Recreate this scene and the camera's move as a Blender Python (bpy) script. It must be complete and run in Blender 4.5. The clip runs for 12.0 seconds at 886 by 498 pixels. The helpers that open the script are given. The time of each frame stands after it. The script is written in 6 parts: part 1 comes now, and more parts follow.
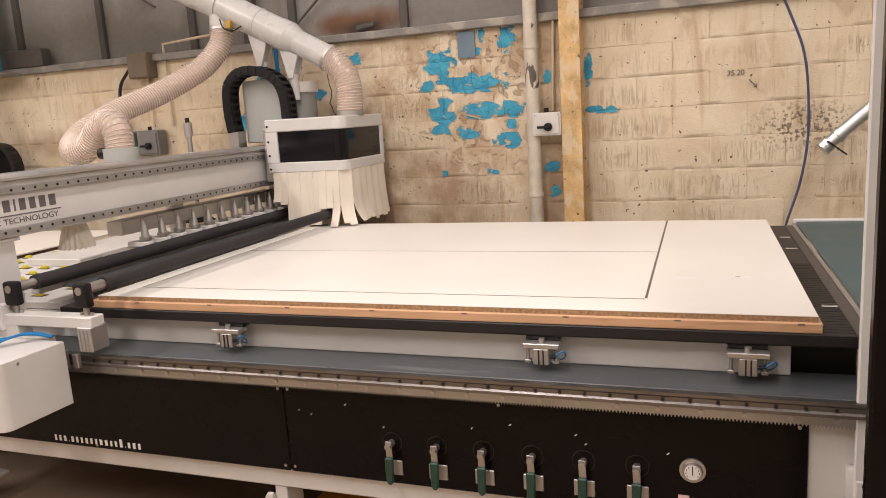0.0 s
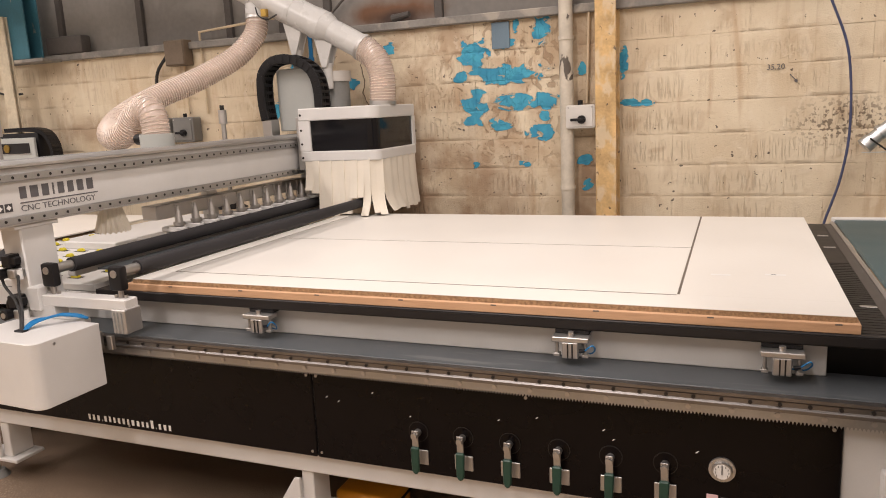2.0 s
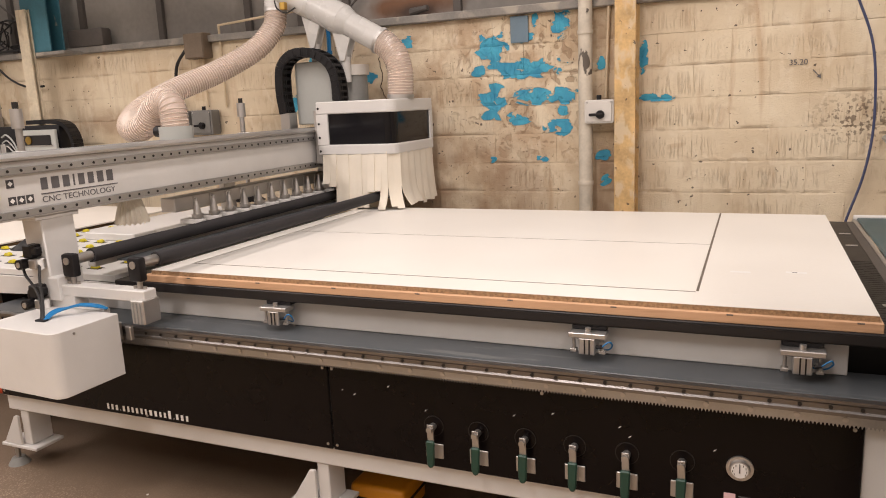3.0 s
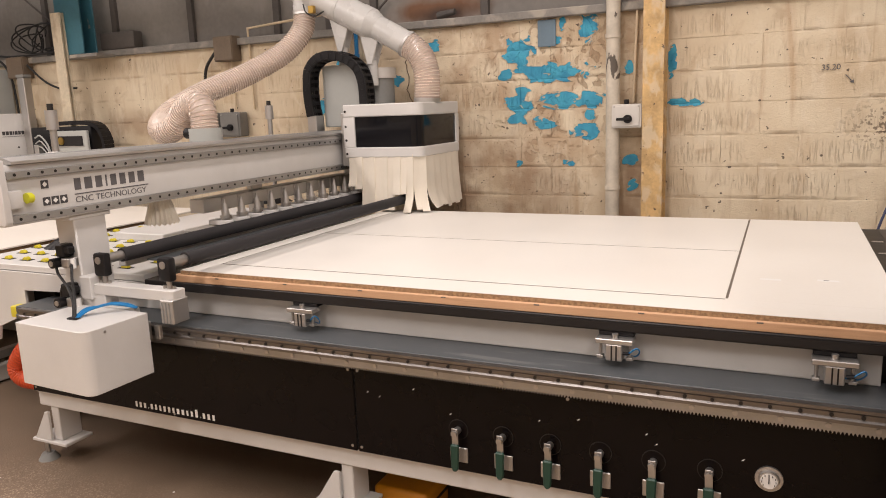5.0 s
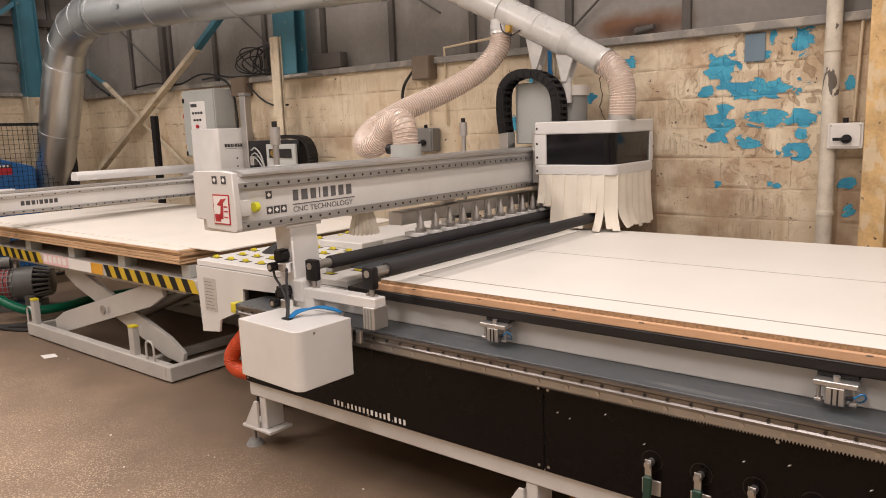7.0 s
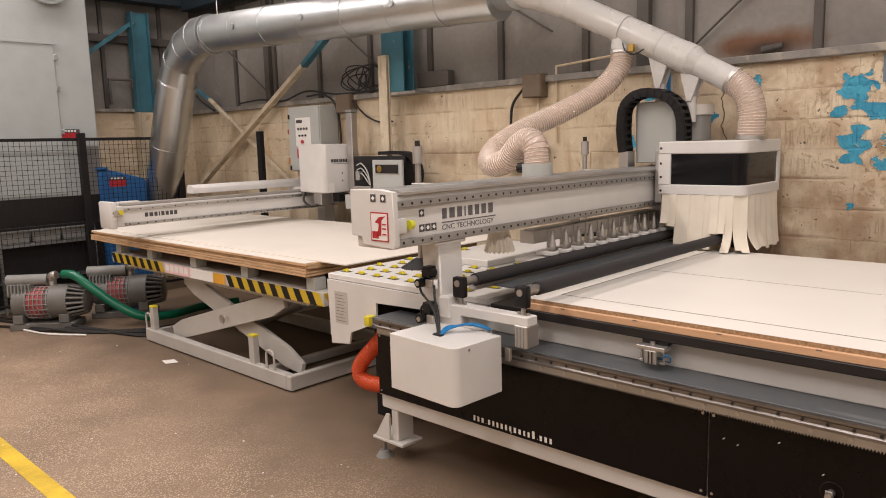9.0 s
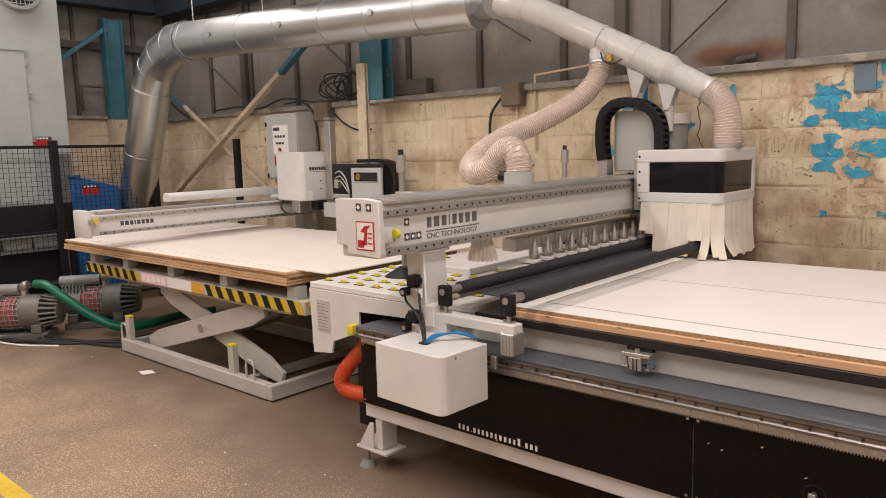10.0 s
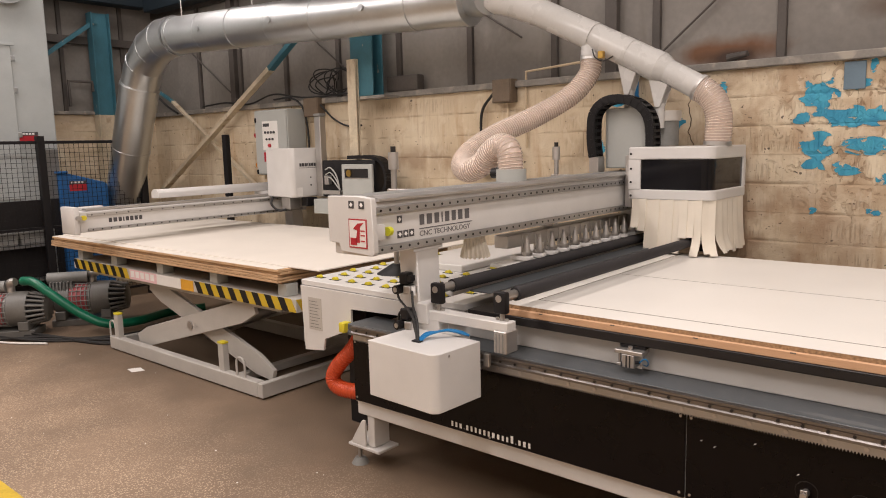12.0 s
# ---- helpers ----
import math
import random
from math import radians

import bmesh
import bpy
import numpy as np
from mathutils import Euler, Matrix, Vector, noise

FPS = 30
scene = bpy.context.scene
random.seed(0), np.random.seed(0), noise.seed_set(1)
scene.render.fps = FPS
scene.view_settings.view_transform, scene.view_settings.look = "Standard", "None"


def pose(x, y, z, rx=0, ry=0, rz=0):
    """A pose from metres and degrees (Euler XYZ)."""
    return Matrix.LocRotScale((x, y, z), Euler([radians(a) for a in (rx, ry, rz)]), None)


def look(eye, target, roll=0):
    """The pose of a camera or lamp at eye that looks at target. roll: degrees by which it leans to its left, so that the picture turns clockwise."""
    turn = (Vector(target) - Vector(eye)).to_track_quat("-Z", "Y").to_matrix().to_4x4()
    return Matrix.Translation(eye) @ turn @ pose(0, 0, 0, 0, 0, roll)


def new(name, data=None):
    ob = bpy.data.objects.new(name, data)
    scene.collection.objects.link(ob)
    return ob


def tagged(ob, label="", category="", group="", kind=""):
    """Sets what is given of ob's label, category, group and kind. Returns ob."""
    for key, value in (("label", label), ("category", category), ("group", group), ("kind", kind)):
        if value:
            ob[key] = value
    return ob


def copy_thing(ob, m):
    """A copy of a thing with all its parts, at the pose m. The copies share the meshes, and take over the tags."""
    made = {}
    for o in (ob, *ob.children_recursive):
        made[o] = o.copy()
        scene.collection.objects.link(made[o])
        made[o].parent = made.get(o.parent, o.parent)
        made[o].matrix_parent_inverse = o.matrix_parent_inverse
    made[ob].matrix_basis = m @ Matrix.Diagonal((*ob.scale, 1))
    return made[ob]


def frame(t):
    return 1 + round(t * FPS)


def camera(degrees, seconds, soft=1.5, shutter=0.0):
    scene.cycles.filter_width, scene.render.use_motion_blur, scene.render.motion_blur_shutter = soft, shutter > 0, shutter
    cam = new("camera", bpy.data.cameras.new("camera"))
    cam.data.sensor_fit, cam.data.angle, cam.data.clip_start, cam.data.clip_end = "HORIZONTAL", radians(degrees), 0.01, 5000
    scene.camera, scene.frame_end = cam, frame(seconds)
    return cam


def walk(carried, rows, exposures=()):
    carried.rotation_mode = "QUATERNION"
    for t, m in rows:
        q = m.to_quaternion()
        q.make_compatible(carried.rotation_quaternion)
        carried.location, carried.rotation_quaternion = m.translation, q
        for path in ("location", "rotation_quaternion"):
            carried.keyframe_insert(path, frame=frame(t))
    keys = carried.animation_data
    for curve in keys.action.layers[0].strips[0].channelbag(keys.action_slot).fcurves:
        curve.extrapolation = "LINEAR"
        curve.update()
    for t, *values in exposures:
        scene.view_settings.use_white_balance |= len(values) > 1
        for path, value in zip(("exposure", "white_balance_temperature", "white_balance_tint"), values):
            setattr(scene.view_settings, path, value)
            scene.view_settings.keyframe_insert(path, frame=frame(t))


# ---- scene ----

cam = camera(62.5, 12.0, soft=1.0)
PATH = [
    (0, (2.349, -2.279, 1.72), (1.684, -0.428, 1.358), -3.6),
    (0.5, (2.347, -2.274, 1.72), (1.678, -0.425, 1.355), -3.4),
    (1, (2.351, -2.276, 1.721), (1.663, -0.435, 1.354), -3.2),
    (1.5, (2.349, -2.275, 1.715), (1.634, -0.444, 1.345), -3.0),
    (2, (2.341, -2.275, 1.714), (1.603, -0.456, 1.335), -2.8),
    (2.5, (2.337, -2.274, 1.711), (1.577, -0.466, 1.323), -2.6),
    (3, (2.334, -2.272, 1.711), (1.557, -0.472, 1.32), -2.5),
    (5, (2.321, -2.279, 1.715), (1.487, -0.502, 1.334), -2.2),
    (5.5, (2.32, -2.28, 1.712), (1.46, -0.514, 1.335), -2.2),
    (6, (2.317, -2.276, 1.712), (1.389, -0.543, 1.342), -2.2),
    (6.5, (2.305, -2.286, 1.719), (1.25, -0.624, 1.365), -2.0),
    (7, (2.242, -2.336, 1.74), (1.009, -0.796, 1.412), -1.9),
    (7.5, (2.175, -2.423, 1.77), (0.827, -0.978, 1.46), -1.7),
    (7.7, (2.162, -2.455, 1.775), (0.779, -1.042, 1.472), -1.6),
    (9.3, (1.935, -2.65, 1.79), (0.59, -1.196, 1.509), -1.5),
    (9.5, (1.932, -2.659, 1.798), (0.602, -1.192, 1.519), -1.5),
    (10, (1.928, -2.669, 1.796), (0.618, -1.182, 1.525), -1.5),
    (10.5, (1.933, -2.674, 1.801), (0.632, -1.179, 1.532), -1.5),
    (11, (1.924, -2.671, 1.792), (0.628, -1.171, 1.524), -1.4),
    (11.5, (1.913, -2.679, 1.799), (0.624, -1.174, 1.524), -1.3),
    (12, (1.908, -2.674, 1.803), (0.622, -1.169, 1.52), -1.4),
]
walk(cam, [(t, look(eye, target, roll)) for t, eye, target, roll in PATH],
     [(0.0, 0.05), (3.0, 0.04), (5.5, 0.0), (7.5, -0.05), (9.5, -0.13), (12.0, -0.13)])

# ---- light: high factory lamps over the aisle, hall closed all round ----
world = bpy.data.worlds.new("world")
scene.world = world
world.use_nodes = True
world.node_tree.nodes["Background"].inputs[0].default_value = (1.0, 0.93, 0.85, 1)
world.node_tree.nodes["Background"].inputs[1].default_value = 0.015


def hall_lamp(x, y, power, sx=0.5, sy=2.4):
    d = bpy.data.lights.new("hall_lamp", "AREA")
    d.shape, d.size, d.size_y, d.energy, d.color = "RECTANGLE", sx, sy, power, (1.0, 0.894, 0.852)
    ob = new("hall_lamp", d)
    ob.matrix_world = pose(x, y, 5.2)
    return ob


LAMP = 90
for lx in (-6.5, -2.8, 0.9, 4.6):
    for ly in (-4.4, -1.6, 1.0):
        hall_lamp(lx, ly, LAMP * (0.5 if ly > 0 else 1.14))
scene.view_settings.exposure = 0.0


# ---- materials ----
def rgba(c):
    return (c[0], c[1], c[2], 1)


def mat(name, base, rough=0.5, metal=0.0, var=0.12, scale=6.0, fine=60.0, bump=0.05, transmission=0.0, rand=0.0, coat=0.0, spec=0.5):
    m = bpy.data.materials.new(name)
    m.use_nodes = True
    nt = m.node_tree
    n, l = nt.nodes, nt.links
    b = n["Principled BSDF"]
    b.inputs["Metallic"].default_value = metal
    b.inputs["Transmission Weight"].default_value = transmission
    b.inputs["Coat Weight"].default_value = coat
    b.inputs["Specular IOR Level"].default_value = spec
    geo = n.new("ShaderNodeNewGeometry")
    big, small = n.new("ShaderNodeTexNoise"), n.new("ShaderNodeTexNoise")
    big.inputs["Scale"].default_value, small.inputs["Scale"].default_value = scale, fine
    big.inputs["Detail"].default_value, small.inputs["Detail"].default_value = 5, 3
    for q in (big, small):
        l.new(geo.outputs["Position"], q.inputs["Vector"])
    add = n.new("ShaderNodeMath")
    add.operation = "MULTIPLY_ADD"
    add.inputs[1].default_value = 0.35
    l.new(small.outputs["Fac"], add.inputs[0])
    l.new(big.outputs["Fac"], add.inputs[2])
    ramp = n.new("ShaderNodeMapRange")
    ramp.inputs["From Min"].default_value, ramp.inputs["From Max"].default_value = 0.40, 0.95
    ramp.inputs["To Min"].default_value, ramp.inputs["To Max"].default_value = 1 - var, 1 + var
    l.new(add.outputs[0], ramp.inputs["Value"])
    value = ramp.outputs[0]
    if rand:
        info, mr, mul = n.new("ShaderNodeObjectInfo"), n.new("ShaderNodeMapRange"), n.new("ShaderNodeMath")
        mr.inputs["To Min"].default_value, mr.inputs["To Max"].default_value = 1 - rand, 1 + rand
        mul.operation = "MULTIPLY"
        l.new(info.outputs["Random"], mr.inputs["Value"])
        l.new(mr.outputs[0], mul.inputs[0])
        l.new(value, mul.inputs[1])
        value = mul.outputs[0]
    sc = n.new("ShaderNodeVectorMath")
    sc.operation = "SCALE"
    sc.inputs[0].default_value = base
    l.new(value, sc.inputs["Scale"])
    l.new(sc.outputs[0], b.inputs["Base Color"])
    rr = n.new("ShaderNodeMapRange")
    rr.inputs["To Min"].default_value, rr.inputs["To Max"].default_value = max(0.03, rough - 0.1), min(1, rough + 0.1)
    l.new(big.outputs["Fac"], rr.inputs["Value"])
    l.new(rr.outputs[0], b.inputs["Roughness"])
    bp = n.new("ShaderNodeBump")
    bp.inputs["Strength"].default_value, bp.inputs["Distance"].default_value = bump, 0.004
    l.new(small.outputs["Fac"], bp.inputs["Height"])
    l.new(bp.outputs[0], b.inputs["Normal"])
    return m


WHITE = mat("white_enamel", (0.62, 0.605, 0.585), 0.42, var=0.05, fine=220, bump=0.06)
CREAMY = mat("light_enamel", (0.60, 0.57, 0.53), 0.45, var=0.06, fine=200, bump=0.05)
GREYP = mat("grey_paint", (0.070, 0.077, 0.083), 0.4, var=0.15, scale=3, fine=90)
BLACKP = mat("black_gloss_panel", (0.0036, 0.0022, 0.0024), 0.28, var=0.3, fine=150, bump=0.02, spec=0.16)
BLACK = mat("black_plastic", (0.010, 0.009, 0.010), 0.5, var=0.2, spec=0.3)
FOAM = mat("black_foam", (0.022, 0.020, 0.022), 0.75, var=0.25, fine=300, bump=0.2)
STEEL = mat("ground_steel", (0.46, 0.44, 0.42), 0.48, 1.0, var=0.12, fine=120)
RAILM = mat("rail_steel", (0.22, 0.205, 0.195), 0.42, 1.0, var=0.15, fine=120)
RACK = mat("rack_steel", (0.43, 0.425, 0.42), 0.45, 1.0, var=0.15, fine=160)
ALU = mat("aluminium", (0.52, 0.50, 0.48), 0.48, 1.0, var=0.08, fine=150)
GALV = mat("galvanised_steel", (0.60, 0.62, 0.63), 0.36, 1.0, var=0.07, scale=3, fine=30, bump=0.0)
HOLE = mat("dark_bolt", (0.035, 0.032, 0.03), 0.5, 0.6)
DUCTW = mat("pale_duct_paint", (0.54, 0.53, 0.51), 0.28, var=0.08, scale=5)
HOSE = mat("ribbed_clear_hose", (0.85, 0.70, 0.60), 0.22, var=0.05, transmission=0.55)
HOSEW = mat("pale_hose_wire", (0.84, 0.72, 0.63), 0.25, var=0.04, transmission=0.3)
FELT = mat("brush_strip", (0.74, 0.68, 0.58), 0.9, var=0.08, fine=300, bump=0.15)
GLASSD = mat("smoked_window", (0.004, 0.004, 0.006), 0.12, var=0.3, bump=0.0, spec=0.4)
YELLOW = mat("yellow_plastic", (0.62, 0.52, 0.03), 0.4)
HAZY = mat("hazard_yellow", (0.52, 0.36, 0.02), 0.5, var=0.12)
LIME = mat("lime_lens", (0.62, 0.62, 0.03), 0.3)
RED = mat("red_plastic", (0.42, 0.02, 0.03), 0.4)
ORANGE = mat("orange_hose", (0.52, 0.062, 0.014), 0.45)
GREEN = mat("green_hose", (0.0, 0.125, 0.065), 0.35, var=0.2)
DKGREEN = mat("dark_green_grip", (0.010, 0.045, 0.030), 0.45)
BLUE = mat("blue_paint", (0.045, 0.155, 0.205), 0.5, var=0.25, scale=4)
BLUEB = mat("blue_plastic", (0.02, 0.12, 0.33), 0.45, var=0.1)
BLUEH = mat("blue_air_tube", (0.01, 0.17, 0.42), 0.35)
RUBBER = mat("black_cable", (0.012, 0.011, 0.011), 0.55)
GREYC = mat("grey_casting", (0.22, 0.22, 0.21), 0.5, var=0.15)
BOXGREY = mat("grey_switch_box", (0.17, 0.165, 0.155), 0.45, var=0.12)
CABG = mat("cabinet_grey", (0.41, 0.42, 0.40), 0.45, var=0.05)
FILTG = mat("filter_grey", (0.40, 0.43, 0.43), 0.45, var=0.06)
LIFTG = mat("lift_grey", (0.44, 0.42, 0.39), 0.5, var=0.08, fine=120)
CLAD = mat("wall_sheeting", (0.195, 0.18, 0.163), 0.6, var=0.25, scale=1.2, fine=25)


def stained(m, cx, cz, rx, rz, colour):
    """Adds one ragged stain with a shape of its own to a material."""
    n, l = m.node_tree.nodes, m.node_tree.links
    b = n["Principled BSDF"]
    src = b.inputs["Base Color"].links[0].from_socket
    geo, sub, mul, ln = n.new("ShaderNodeNewGeometry"), n.new("ShaderNodeVectorMath"), n.new("ShaderNodeVectorMath"), n.new("ShaderNodeVectorMath")
    sub.operation, mul.operation, ln.operation = "SUBTRACT", "MULTIPLY", "LENGTH"
    sub.inputs[1].default_value, mul.inputs[1].default_value = (cx, 0, cz), (1 / rx, 0, 1 / rz)
    l.new(geo.outputs["Position"], sub.inputs[0])
    l.new(sub.outputs[0], mul.inputs[0])
    l.new(mul.outputs[0], ln.inputs[0])
    nz = n.new("ShaderNodeTexNoise")
    nz.inputs["Scale"].default_value, nz.inputs["Detail"].default_value = 5, 6
    l.new(geo.outputs["Position"], nz.inputs["Vector"])
    add, mr, mx = n.new("ShaderNodeMath"), n.new("ShaderNodeMapRange"), n.new("ShaderNodeMix")
    l.new(ln.outputs["Value"], add.inputs[0])
    l.new(nz.outputs["Fac"], add.inputs[1])
    mr.inputs["From Min"].default_value, mr.inputs["From Max"].default_value, mr.inputs["To Max"].default_value = 1.55, 0.9, 0.9
    l.new(add.outputs[0], mr.inputs["Value"])
    mx.data_type = "RGBA"
    l.new(mr.outputs[0], mx.inputs["Factor"])
    l.new(src, mx.inputs[6])
    mx.inputs[7].default_value = rgba(colour)
    l.new(mx.outputs[2], b.inputs["Base Color"])
    return m


RUSTY = mat("dark_steel_rib", (0.075, 0.065, 0.058), 0.65, var=0.3, scale=4)
LEDGE = mat("sill_steel", (0.21, 0.195, 0.175), 0.6, var=0.3, scale=5)
MDF = mat("spoilboard_edge", (0.56, 0.34, 0.20), 0.8, var=0.10, scale=3, fine=200, bump=0.1)
CHIP = mat("chipboard_edge", (0.33, 0.21, 0.115), 0.9, var=0.5, scale=90, fine=400, bump=0.4)
KERF = mat("saw_kerf", (0.15, 0.12, 0.095), 0.8, var=0.2)
LAM = mat("white_laminate", (0.745, 0.715, 0.665), 0.42, var=0.03, scale=2.5, fine=70, bump=0.02)
STACKE = mat("board_edge", (0.46, 0.30, 0.17), 0.85, var=0.16, scale=5, fine=150, rand=0.2)
KRAFT = mat("board_face", (0.72, 0.67, 0.60), 0.6, var=0.05, scale=2, fine=70)
PALLET = mat("pallet_wood", (0.36, 0.25, 0.15), 0.85, var=0.2, scale=8, fine=80)
PAPER = mat("paper", (0.74, 0.72, 0.69), 0.7, var=0.04)
PINK = mat("pink_label", (0.72, 0.48, 0.50), 0.6, var=0.06)
WHITEP = mat("white_print", (0.80, 0.79, 0.77), 0.5, var=0.02)
INK = mat("dark_print", (0.055, 0.052, 0.055), 0.5, var=0.05)
GREYINK = mat("grey_print", (0.11, 0.105, 0.11), 0.5, var=0.05)
BELT = mat("blue_green_belt", (0.045, 0.085, 0.095), 0.45, var=0.12, scale=3)
BOARDK = mat("black_phenolic", (0.018, 0.016, 0.016), 0.45, var=0.15, spec=0.3)
CEIL = mat("roof_lining", (0.32, 0.30, 0.28), 0.8, var=0.1)
HALLW = mat("hall_wall", (0.45, 0.40, 0.33), 0.8, var=0.12)
BRASS = mat("brass", (0.55, 0.36, 0.10), 0.35, 1.0)


# peeled patches of the block wall: centre x, z and half sizes
PATCHES = (
    (0.63, 2.07, 0.11, 0.11), (0.87, 1.92, 0.31, 0.06), (0.98, 1.73, 0.24, 0.055), (0.63, 1.70, 0.10, 0.13), (1.12, 2.20, 0.06, 0.11),
    (1.09, 1.52, 0.09, 0.06), (0.80, 1.585, 0.10, 0.04), (0.94, 2.25, 0.03, 0.07), (0.88, 2.13, 0.07, 0.04), (1.73, 1.684, 0.14, 0.03),
    (1.13, 1.655, 0.04, 0.08), (1.40, 1.32, 0.05, 0.04), (1.41, 1.16, 0.04, 0.04), (1.39, 1.93, 0.03, 0.05), (1.65, 1.95, 0.03, 0.10), (0.62, 1.31, 0.035, 0.03), (0.98, 1.31, 0.05, 0.025), (-0.36, 1.93, 0.08, 0.05),
    (0.0, 2.15, 0.06, 0.04), (-1.0, 1.75, 0.07, 0.06), (-0.8, 2.1, 0.05, 0.08), (0.55, 1.92, 0.10, 0.035),
)


def chipped(m, colour, scale, lo, hi, stretch=(1, 1, 1), amount=0.9):
    """Ragged chips of another colour over a material."""
    n, l = m.node_tree.nodes, m.node_tree.links
    b = n["Principled BSDF"]
    src = b.inputs["Base Color"].links[0].from_socket
    geo, mul, nz = n.new("ShaderNodeNewGeometry"), n.new("ShaderNodeVectorMath"), n.new("ShaderNodeTexNoise")
    mul.operation = "MULTIPLY"
    mul.inputs[1].default_value = stretch
    l.new(geo.outputs["Position"], mul.inputs[0])
    l.new(mul.outputs[0], nz.inputs["Vector"])
    nz.inputs["Scale"].default_value, nz.inputs["Detail"].default_value, nz.inputs["Distortion"].default_value = scale, 7, 0.5
    mr, mx = n.new("ShaderNodeMapRange"), n.new("ShaderNodeMix")
    mr.inputs["From Min"].default_value, mr.inputs["From Max"].default_value, mr.inputs["To Max"].default_value = lo, hi, amount
    l.new(nz.outputs["Fac"], mr.inputs["Value"])
    mx.data_type = "RGBA"
    l.new(mr.outputs[0], mx.inputs["Factor"])
    l.new(src, mx.inputs[6])
    mx.inputs[7].default_value = rgba(colour)
    l.new(mx.outputs[2], b.inputs["Base Color"])
    return m


chipped(CLAD, (0.12, 0.10, 0.08), 1.0, 0.58, 0.75, (5, 5, 0.7), 0.5)
chipped(CLAD, (0.29, 0.275, 0.25), 2.2, 0.58, 0.72, (1, 1, 1), 0.5)
stained(CLAD, -0.02, 2.41, 0.46, 0.13, (0.13, 0.047, 0.009))
stained(CLAD, 0.02, 2.37, 0.26, 0.08, (0.030, 0.014, 0.008))
stained(CLAD, 1.2, 2.6, 0.5, 0.10, (0.10, 0.07, 0.05))
chipped(GREYP, (0.20, 0.20, 0.19), 1.0, 0.60, 0.70, (3, 30, 30), 0.35)
chipped(BLUE, (0.50, 0.42, 0.30), 9.0, 0.66, 0.70, (1, 1, 0.6), 0.8)
chipped(LEDGE, (0.42, 0.37, 0.30), 6.0, 0.52, 0.62, (1, 1, 1), 0.6)
chipped(STACKE, (0.30, 0.18, 0.09), 1.0, 0.5, 0.62, (6, 6, 160), 0.6)
chipped(MDF, (0.40, 0.23, 0.12), 1.0, 0.55, 0.68, (5, 5, 70), 0.4)


def wall_paint():
    """Cream paint on concrete blocks with peeled blue undercoat, scratches and grime."""
    m = bpy.data.materials.new("cream_block_paint")
    m.use_nodes = True
    nt = m.node_tree
    n, l = nt.nodes, nt.links
    b = n["Principled BSDF"]
    b.inputs["Roughness"].default_value = 0.75
    geo = n.new("ShaderNodeNewGeometry")
    pos = geo.outputs["Position"]

    def noise_tex(scale, detail=5, dist=0.0, stretch=None):
        t = n.new("ShaderNodeTexNoise")
        t.inputs["Scale"].default_value, t.inputs["Detail"].default_value, t.inputs["Distortion"].default_value = scale, detail, dist
        if stretch:
            v = n.new("ShaderNodeVectorMath")
            v.operation = "MULTIPLY"
            v.inputs[1].default_value = stretch
            l.new(pos, v.inputs[0])
            l.new(v.outputs[0], t.inputs["Vector"])
        else:
            l.new(pos, t.inputs["Vector"])
        return t.outputs["Fac"]

    def step(v, lo, hi):
        r = n.new("ShaderNodeMapRange")
        r.inputs["From Min"].default_value, r.inputs["From Max"].default_value = lo, hi
        l.new(v, r.inputs["Value"])
        return r.outputs[0]

    def math_(op, a, c):
        q = n.new("ShaderNodeMath")
        q.operation = op
        for i, s in enumerate((a, c)):
            if isinstance(s, (int, float)):
                q.inputs[i].default_value = s
            else:
                l.new(s, q.inputs[i])
        return q.outputs[0]

    def mix(fac, a, c):
        q = n.new("ShaderNodeMix")
        q.data_type = "RGBA"
        l.new(fac, q.inputs["Factor"])
        for i, s in ((6, a), (7, c)):
            if isinstance(s, tuple):
                q.inputs[i].default_value = rgba(s)
            else:
                l.new(s, q.inputs[i])
        return q.outputs[2]

    def area(cx, cz, rx, rz):
        """Soft patch of the wall, an ellipse in metres."""
        v = n.new("ShaderNodeVectorMath")
        v.operation = "SUBTRACT"
        v.inputs[1].default_value = (cx, 0, cz)
        l.new(pos, v.inputs[0])
        v2 = n.new("ShaderNodeVectorMath")
        v2.operation = "MULTIPLY"
        v2.inputs[1].default_value = (1 / rx, 0, 1 / rz)
        l.new(v.outputs[0], v2.inputs[0])
        v3 = n.new("ShaderNodeVectorMath")
        v3.operation = "LENGTH"
        l.new(v2.outputs[0], v3.inputs[0])
        return step(v3.outputs["Value"], 1.25, 0.5)

    info = n.new("ShaderNodeObjectInfo")
    sep = n.new("ShaderNodeSeparateXYZ")
    l.new(pos, sep.inputs[0])
    course = math_("FRACT", math_("MULTIPLY", math_("SUBTRACT", sep.outputs["Z"], 0.68), 5.0), 0.0)
    tone = mix(step(noise_tex(1.7, 7, 0.3), 0.36, 0.66), (0.60, 0.485, 0.335), (0.74, 0.645, 0.485))
    tone = mix(math_("MULTIPLY", info.outputs["Random"], 0.10), tone, (0.46, 0.34, 0.21))
    worn = math_("MULTIPLY", area(0.45, 1.8, 1.1, 0.9), step(noise_tex(5.0, 8, 0.4), 0.40, 0.60))
    tone = mix(math_("MULTIPLY", worn, 0.72), tone, (0.40, 0.27, 0.165))
    # comb-like trowel drips in the lower part of each course
    comb = step(noise_tex(1.0, 5, 0.5, (95, 1, 6.5)), 0.53, 0.60)
    comb = math_("MULTIPLY", comb, math_("MULTIPLY", step(course, 0.85, 0.6), step(course, 0.05, 0.2)))
